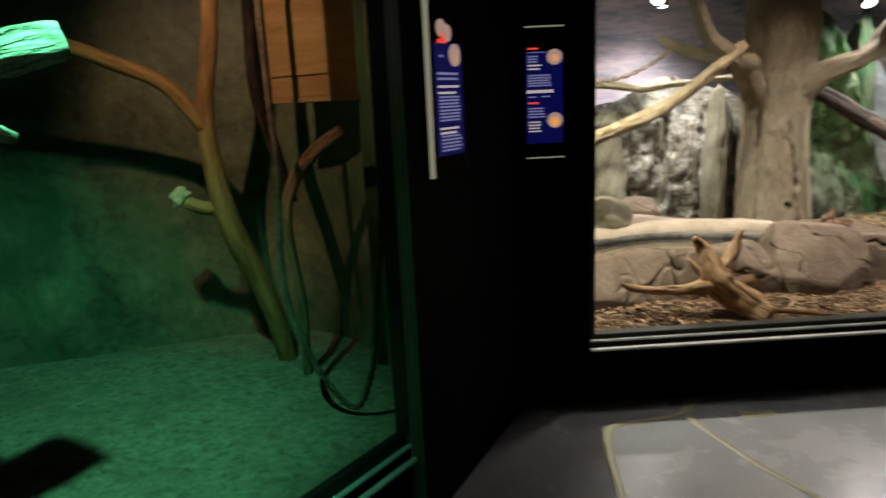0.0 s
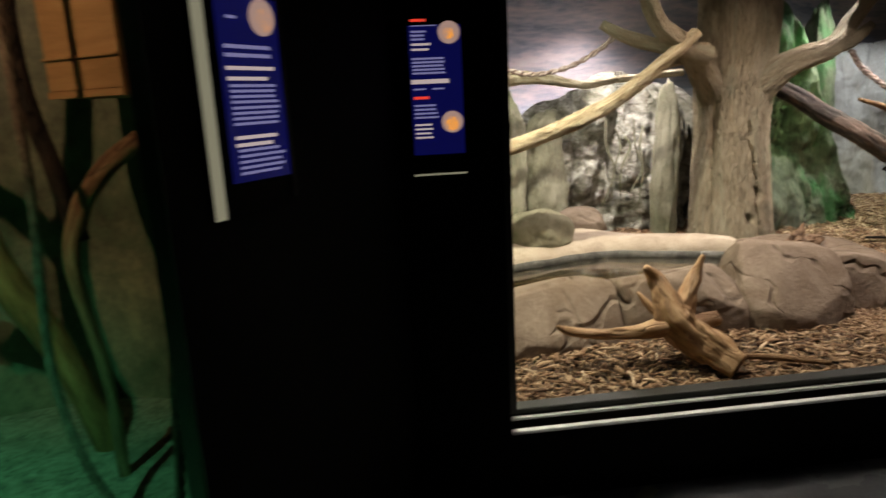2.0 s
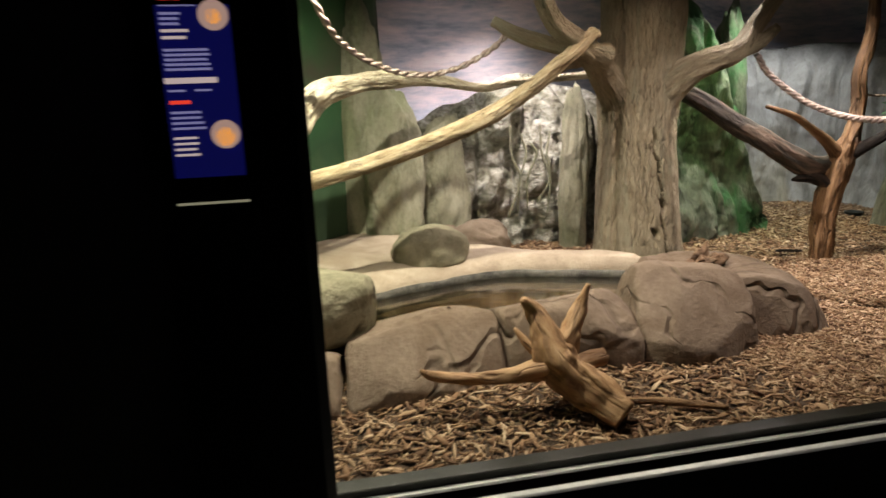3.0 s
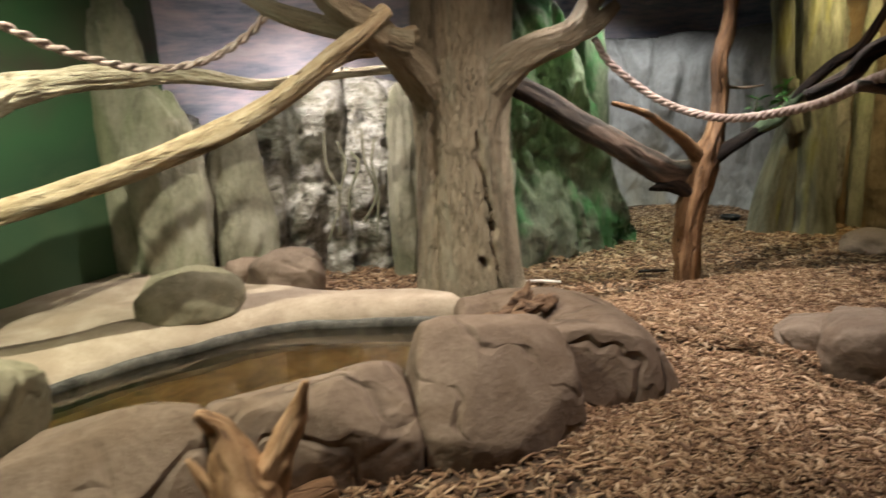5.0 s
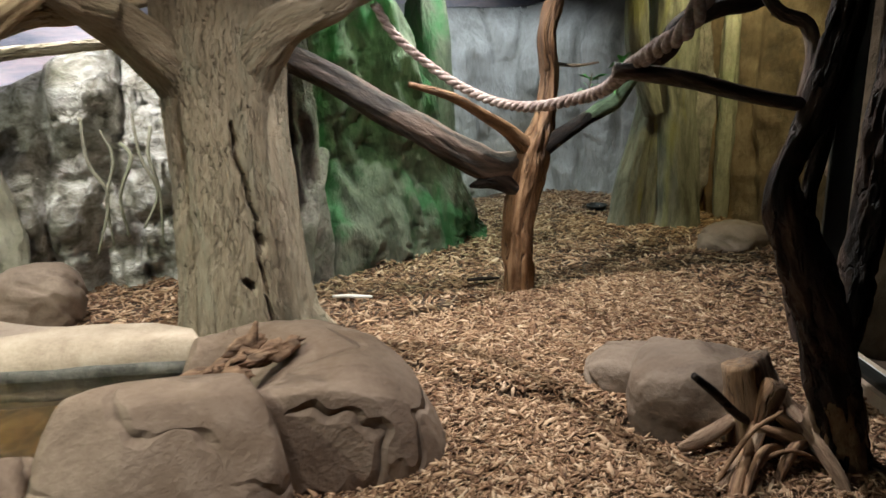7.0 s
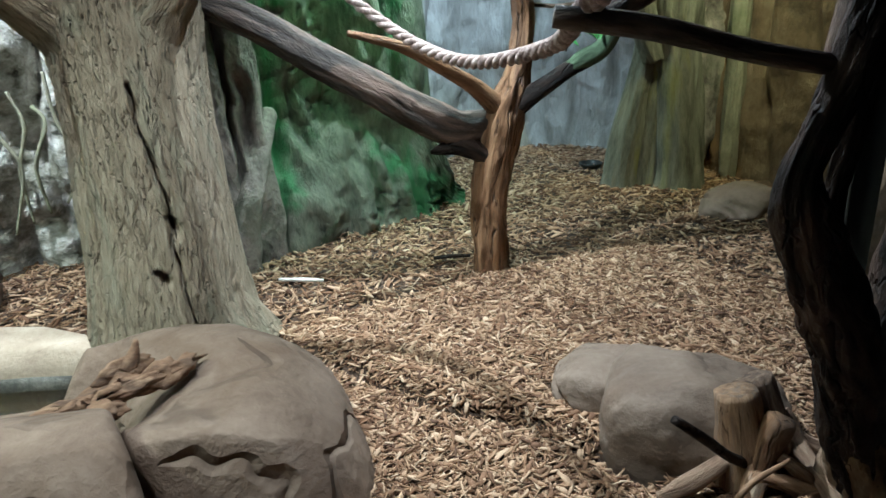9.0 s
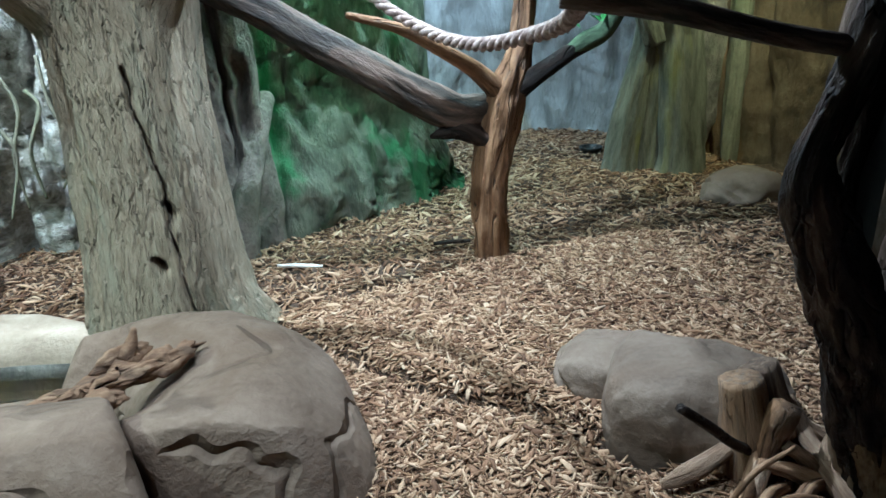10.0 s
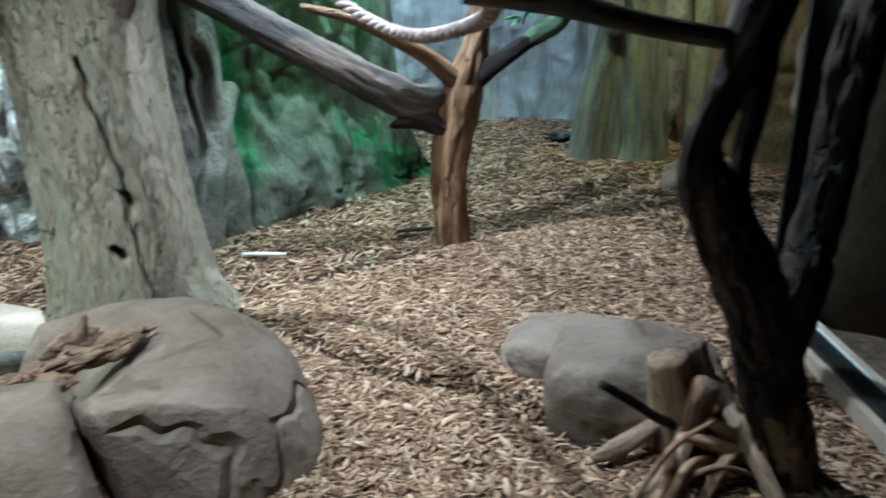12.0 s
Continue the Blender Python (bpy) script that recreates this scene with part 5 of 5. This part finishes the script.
tube("stem", [(-0.62, 3.3, 0.15, 0.022), (-0.60, 3.25, 0.6, 0.022), (-0.63, 3.2, 1.01, 0.024), (-0.58, 3.2, 1.2, 0.03), (-0.46, 3.15, 1.34, 0.032), (-0.32, 3.1, 1.44, 0.028)], DRIFTB, arm, "", 97, 0.2, 16, 0.03)
tube("stem", [(-0.60, 3.22, 1.1, 0.03), (-0.66, 3.25, 1.35, 0.028), (-0.74, 3.3, 1.7, 0.028), (-0.72, 3.3, 2.3, 0.026)], DARK, arm, "", 98, 0.2, 16, 0.03)
tagged(tube("mint_log", [(-1.05, 2.13, 1.78, 0.058), (-1.15, 2.0, 1.74, 0.063), (-1.24, 1.9, 1.7, 0.066), (-1.39, 1.8, 1.65, 0.068), (-1.8, 1.6, 1.5, 0.07), (-3.2, 1.0, 1.0, 0.08)], MINT, None, "", 93, 0.22, 48, 0.012, 6), "pale furrowed log end under a green lamp", "log")
tagged(tube("mint_log", [(-1.27, 2.2, 1.5, 0.02), (-1.31, 2.1, 1.53, 0.034), (-1.4, 2.0, 1.56, 0.04), (-1.7, 1.8, 1.6, 0.045), (-3.0, 1.2, 1.5, 0.05)], MINT, None, "", 94, 0.22, 40, 0.012, 6), "small pale furrowed log under a green lamp", "log")
rope("hanging_rope", [(-0.62, 3.0, 2.72), (-0.62, 3.0, 1.76), (-0.6, 2.95, 1.3), (-0.61, 2.9, 0.77), (-0.5, 2.8, 0.45), (-0.33, 2.78, 0.21), (-0.23, 2.7, 0.41), (-0.18, 2.65, 0.78), (-0.14, 2.62, 1.1), (-0.13, 2.62, 1.6), (-0.13, 2.62, 2.4)], 0.013, "slack brown rope hanging down to the sand", 7, 3, DARKROPE)
box = thing("nest_box", (-0.48, 3.3, 1.58), "brown plywood nest box hung on the wall", "box")
bm_m = Matrix.Translation((-0.67, 3.35, 0)) @ Matrix.Rotation(math.atan2(-0.23, 0.37), 4, "Z")
for nm, lo, hi in (("front", (0, 0, 1.60), (0.36, 0.018, 2.3)), ("side", (0, 0.019, 1.60), (0.018, 0.3, 2.3)), ("side", (0.342, 0.019, 1.60), (0.36, 0.3, 2.3)), ("base", (-0.005, -0.006, 1.575), (0.365, 0.3, 1.599)), ("lid", (-0.01, -0.02, 2.301), (0.37, 0.3, 2.32)), ("batten", (0.0, -0.012, 1.70), (0.36, -0.001, 1.708))):
    bm = bmesh.new()
    block(bm, lo, hi, 0.002, bm_m)
    part(nm, bm, BOXWOOD, box)
stick("hanger", [(-0.42, 3.33, 2.3, 0.008), (-0.42, 3.33, 2.5, 0.008), (-0.42, 3.33, CEIL, 0.008)], DARK, "dark rod holding the box", 99, "rod", rough=0.02)


# ---- signs ----
def sign(name, at, angle, width, z0, z1, label, rows, discs, trims, inset=0.004):
    """A thin backlit panel: board, bars of writing, round pictures and trims. rows: (u, z, width, height, material)."""
    ob = thing(name, at, label, "sign", "information panels")
    m = Matrix.Translation((at[0], at[1], 0)) @ Matrix.Rotation(radians(angle), 4, "Z")
    bm = bmesh.new()
    block(bm, (0, 0, z0), (width, 0.035, z1), 0.003, m)
    part("board", bm, BLACK, ob)
    bm = bmesh.new()
    block(bm, (inset, -0.0015, z0 + 0.07), (width - 0.004, 0.001, min(z1, 1.84) - 0.09), 0, m)
    face = part("blue_face", bm, SIGNBLUE, ob, "deep blue lit face")
    for u, z, w, h, mt in rows:
        bm = bmesh.new()
        block(bm, (u, -0.0025, z - h / 2), (u + w, 0.001, z + h / 2), 0, m)
        part("text_bar", bm, mt, face)
    for u, z, r, mt in discs:
        bm = bmesh.new()
        bmesh.ops.create_cone(bm, cap_ends=True, segments=32, radius1=r, radius2=r, depth=0.004, matrix=m @ Matrix.Translation((u, -0.002, z)) @ Matrix.Rotation(radians(90), 4, "X"))
        part("picture", bm, mt, face)
    for lo, hi, mt in trims:
        bm = bmesh.new()
        block(bm, lo, hi, 0.001, m)
        part("trim", bm, mt, ob)
    return ob


def text(u, top, w, lines, gap, h, mt, ragged=0.15, seed=1):
    rnd = random.Random(seed)
    return [(u, top - k * gap, w * (1 - ragged * rnd.random()), h, mt) for k in range(lines)]


ROWS2 = ([(0.012, 1.765, 0.05, 0.008, SIGNRED), (0.012, 1.748, 0.085, 0.003, SIGNWHITE)] + text(0.012, 1.73, 0.05, 3, 0.012, 0.006, SIGNWHITE) + text(0.012, 1.69, 0.065, 2, 0.016, 0.007, SIGNHEAD)
         + text(0.012, 1.645, 0.11, 5, 0.0115, 0.006, SIGNWHITE, 0.2, 4) + [(0.006, 1.572, 0.125, 0.014, SIGNHEAD), (0.012, 1.548, 0.04, 0.005, SIGNWHITE), (0.075, 1.548, 0.04, 0.005, SIGNWHITE), (0.012, 1.520, 0.05, 0.009, SIGNRED)]
         + text(0.012, 1.495, 0.085, 4, 0.013, 0.006, SIGNWHITE, 0.2, 6) + text(0.012, 1.432, 0.06, 4, 0.014, 0.006, SIGNHEAD, 0.2, 7))
sign("info_sign", (0.545, 3.125), 0, 0.18, 1.262, 1.865, "narrow dark blue lit sign with two round pictures", ROWS2, [(0.137, 1.725, 0.036, SIGNPIC), (0.137, 1.438, 0.036, SIGNPIC), (0.137, 1.432, 0.024, SIGNORANGE), (0.137, 1.722, 0.018, SIGNORANGE)],
     [((0.0, -0.006, 1.262), (0.18, -0.0005, 1.268), EDGELIGHT), ((0.0, -0.006, 1.858), (0.18, -0.0005, 1.865), EDGELIGHT)])
ROWS1 = (text(0.075, 1.645, 0.15, 2, 0.018, 0.008, SIGNWHITE, 0.1, 11) + [(0.075, 1.60, 0.15, 0.008, SIGNHEAD), (0.075, 1.578, 0.125, 0.008, SIGNHEAD)] + text(0.08, 1.563, 0.15, 4, 0.0115, 0.006, SIGNWHITE, 0.1, 12) + text(0.08, 1.516, 0.155, 4, 0.0115, 0.006, SIGNWHITE, 0.1, 13)
         + text(0.08, 1.452, 0.135, 2, 0.016, 0.008, SIGNHEAD, 0.2, 14) + text(0.085, 1.424, 0.15, 5, 0.0125, 0.006, SIGNWHITE, 0.12, 15) + [(0.085, 1.755, 0.06, 0.014, SIGNRED), (0.09, 1.705, 0.03, 0.006, SIGNWHITE)])
sign("info_sign", (0.062, 2.315), 56.3, 0.262, 1.285, 2.08, "tall dark blue lit sign with a metal edge", ROWS1, [(0.20, 1.71, 0.04, SIGNPIC), (0.207, 1.705, 0.026, SIGNORANGE), (0.11, 1.80, 0.03, SIGNPIC), (0.15, 1.785, 0.03, SIGNPIC), (0.12, 1.775, 0.016, SIGNRED)],
     [((-0.004, -0.006, 1.283), (0.026, -0.0005, 2.08), EDGELIGHT), ((0.25, -0.005, 1.30), (0.262, -0.0005, 2.08), FRAME)], 0.06)


# ---- pale inlay in the hall floor ----
def inlay(pts, width):
    c = spline([(x, y, 0, width) for x, y in pts], 0.04)
    v, f = [], []
    for i in range(len(c)):
        t = Vector(c[min(i + 1, len(c) - 1), :3] - c[max(i - 1, 0), :3]).normalized()
        n = Vector((-t.y, t.x, 0)) * width * (0.5 + 0.25 * noise.noise(Vector((i * 0.2, pts[0][0], 0))))
        for z, s in ((FLOOR - 0.004, 1), (FLOOR + 0.002, 0.9), (FLOOR + 0.002, -0.9), (FLOOR - 0.004, -1)):
            v.append(Vector((c[i, 0], c[i, 1], z)) + n * s)
    f = [(i * 4 + j + 4, i * 4 + j + 5, i * 4 + j + 1, i * 4 + j) for i in range(len(c) - 1) for j in range(3)]
    tagged(solid("floor_inlay", v, f, CREAM), "pale cream line inlaid in the concrete", kind="structure")


inlay([(1.42, 3.12), (1.34, 3.05), (1.28, 2.96), (1.1, 2.92), (0.89, 2.87), (0.80, 2.6), (0.76, 2.3), (0.6, 1.7)], 0.045)
inlay([(1.28, 2.96), (1.34, 2.7), (1.45, 2.35), (1.7, 1.9), (2.2, 1.5)], 0.035)
inlay([(1.55, 2.92), (1.63, 2.9), (1.72, 2.92)], 0.06)


# ---- wood chips ----
def chips(name, count, box, seed, scale, label, skip=None):
    """Thin bent splinters strewn over the bed."""
    rng = np.random.default_rng(seed)
    x, y = rng.uniform(box[0], box[1], count), rng.uniform(box[2], box[3], count)
    keep = ~((x > 0.55) & (x < 3.1) & (y > 4.35) & (y < 5.75)) & ~((x < 1.9) & (y > 5.0)) & ~(x > 5.12 + (y - 3.34) * 0.44 + 2.0 * (y > 4.5))
    if skip:
        keep &= ~((x > skip[0]) & (x < skip[1]) & (y > skip[2]) & (y < skip[3]))
    x, y = x[keep], y[keep]
    # chips thinned along the dip, so bare dark soil paints the shadow band
    worn = np.array([shade_dip(a, b) for a, b in zip(x, y)])
    keep = rng.random(len(x)) > 0.93 * worn
    x, y = x[keep], y[keep]
    n = len(x)
    z = np.array([ground_height(a, b) for a, b in zip(x, y)]) + rng.uniform(0.0, 0.022, n)
    big = rng.random(n) ** 3
    L = (0.013 + 0.019 * rng.random(n) + 0.030 * big) * scale
    W = (0.0018 + 0.0082 * rng.random(n) ** 2) * scale * (1 + 0.7 * big)
    H = 0.001 + 0.0016 * rng.random(n)
    yaw, pit, rol = rng.uniform(0, 6.283, n), rng.normal(0, 0.22, n), rng.normal(0, 0.35, n)
    bend = rng.normal(0, 0.12, n) * L
    cy, sy, cp, sp, cr, sr = np.cos(yaw), np.sin(yaw), np.cos(pit), np.sin(pit), np.cos(rol), np.sin(rol)
    ax = np.stack([cy * cp, sy * cp, sp], 1)
    ay = np.stack([-sy * cr - cy * sp * sr, cy * cr - sy * sp * sr, cp * sr], 1)
    az = np.cross(ax, ay)
    P = np.stack([x, y, z], 1)
    verts = np.empty((n, 12, 3))
    for i, (u, k, wd) in enumerate(((-1, 0, 0.55), (0.1, 1, 1.0), (1, 0, 0.4))):
        mid = P + ax * (u * L)[:, None] + az * (k * bend)[:, None]
        for j, (a, b) in enumerate(((-1, -1), (1, -1), (1, 1), (-1, 1))):
            verts[:, i * 4 + j] = mid + ay * (a * W * wd)[:, None] + az * (b * H)[:, None]
    quads = []
    for i in range(2):
        for j in range(4):
            quads.append((i * 4 + j, i * 4 + (j + 1) % 4, i * 4 + 4 + (j + 1) % 4, i * 4 + 4 + j))
    quads += [(3, 2, 1, 0), (8, 9, 10, 11)]
    F = (np.array(quads)[None] + (np.arange(n) * 12)[:, None, None]).reshape(-1, 4)
    me = bpy.data.meshes.new(name)
    me.vertices.add(n * 12)
    me.vertices.foreach_set("co", verts.ravel())
    me.loops.add(len(F) * 4)
    me.loops.foreach_set("vertex_index", F.ravel())
    me.polygons.add(len(F))
    me.polygons.foreach_set("loop_start", np.arange(len(F)) * 4)
    me.update(calc_edges=True)
    me.materials.append(CHIPS)
    return tagged(new(name, me), label, "mulch", kind="stuff")


NEAR = (3.0, 5.7, 3.36, 5.6)
chips("wood_chip_mulch", 72000, NEAR, 1, 0.76, "fresh tan wood-chip mulch strewn over the bed")
chips("wood_chip_mulch", 56000, (0.6, 7.0, 3.36, 8.1), 2, 1.0, "fresh tan wood-chip mulch strewn over the bed", NEAR)
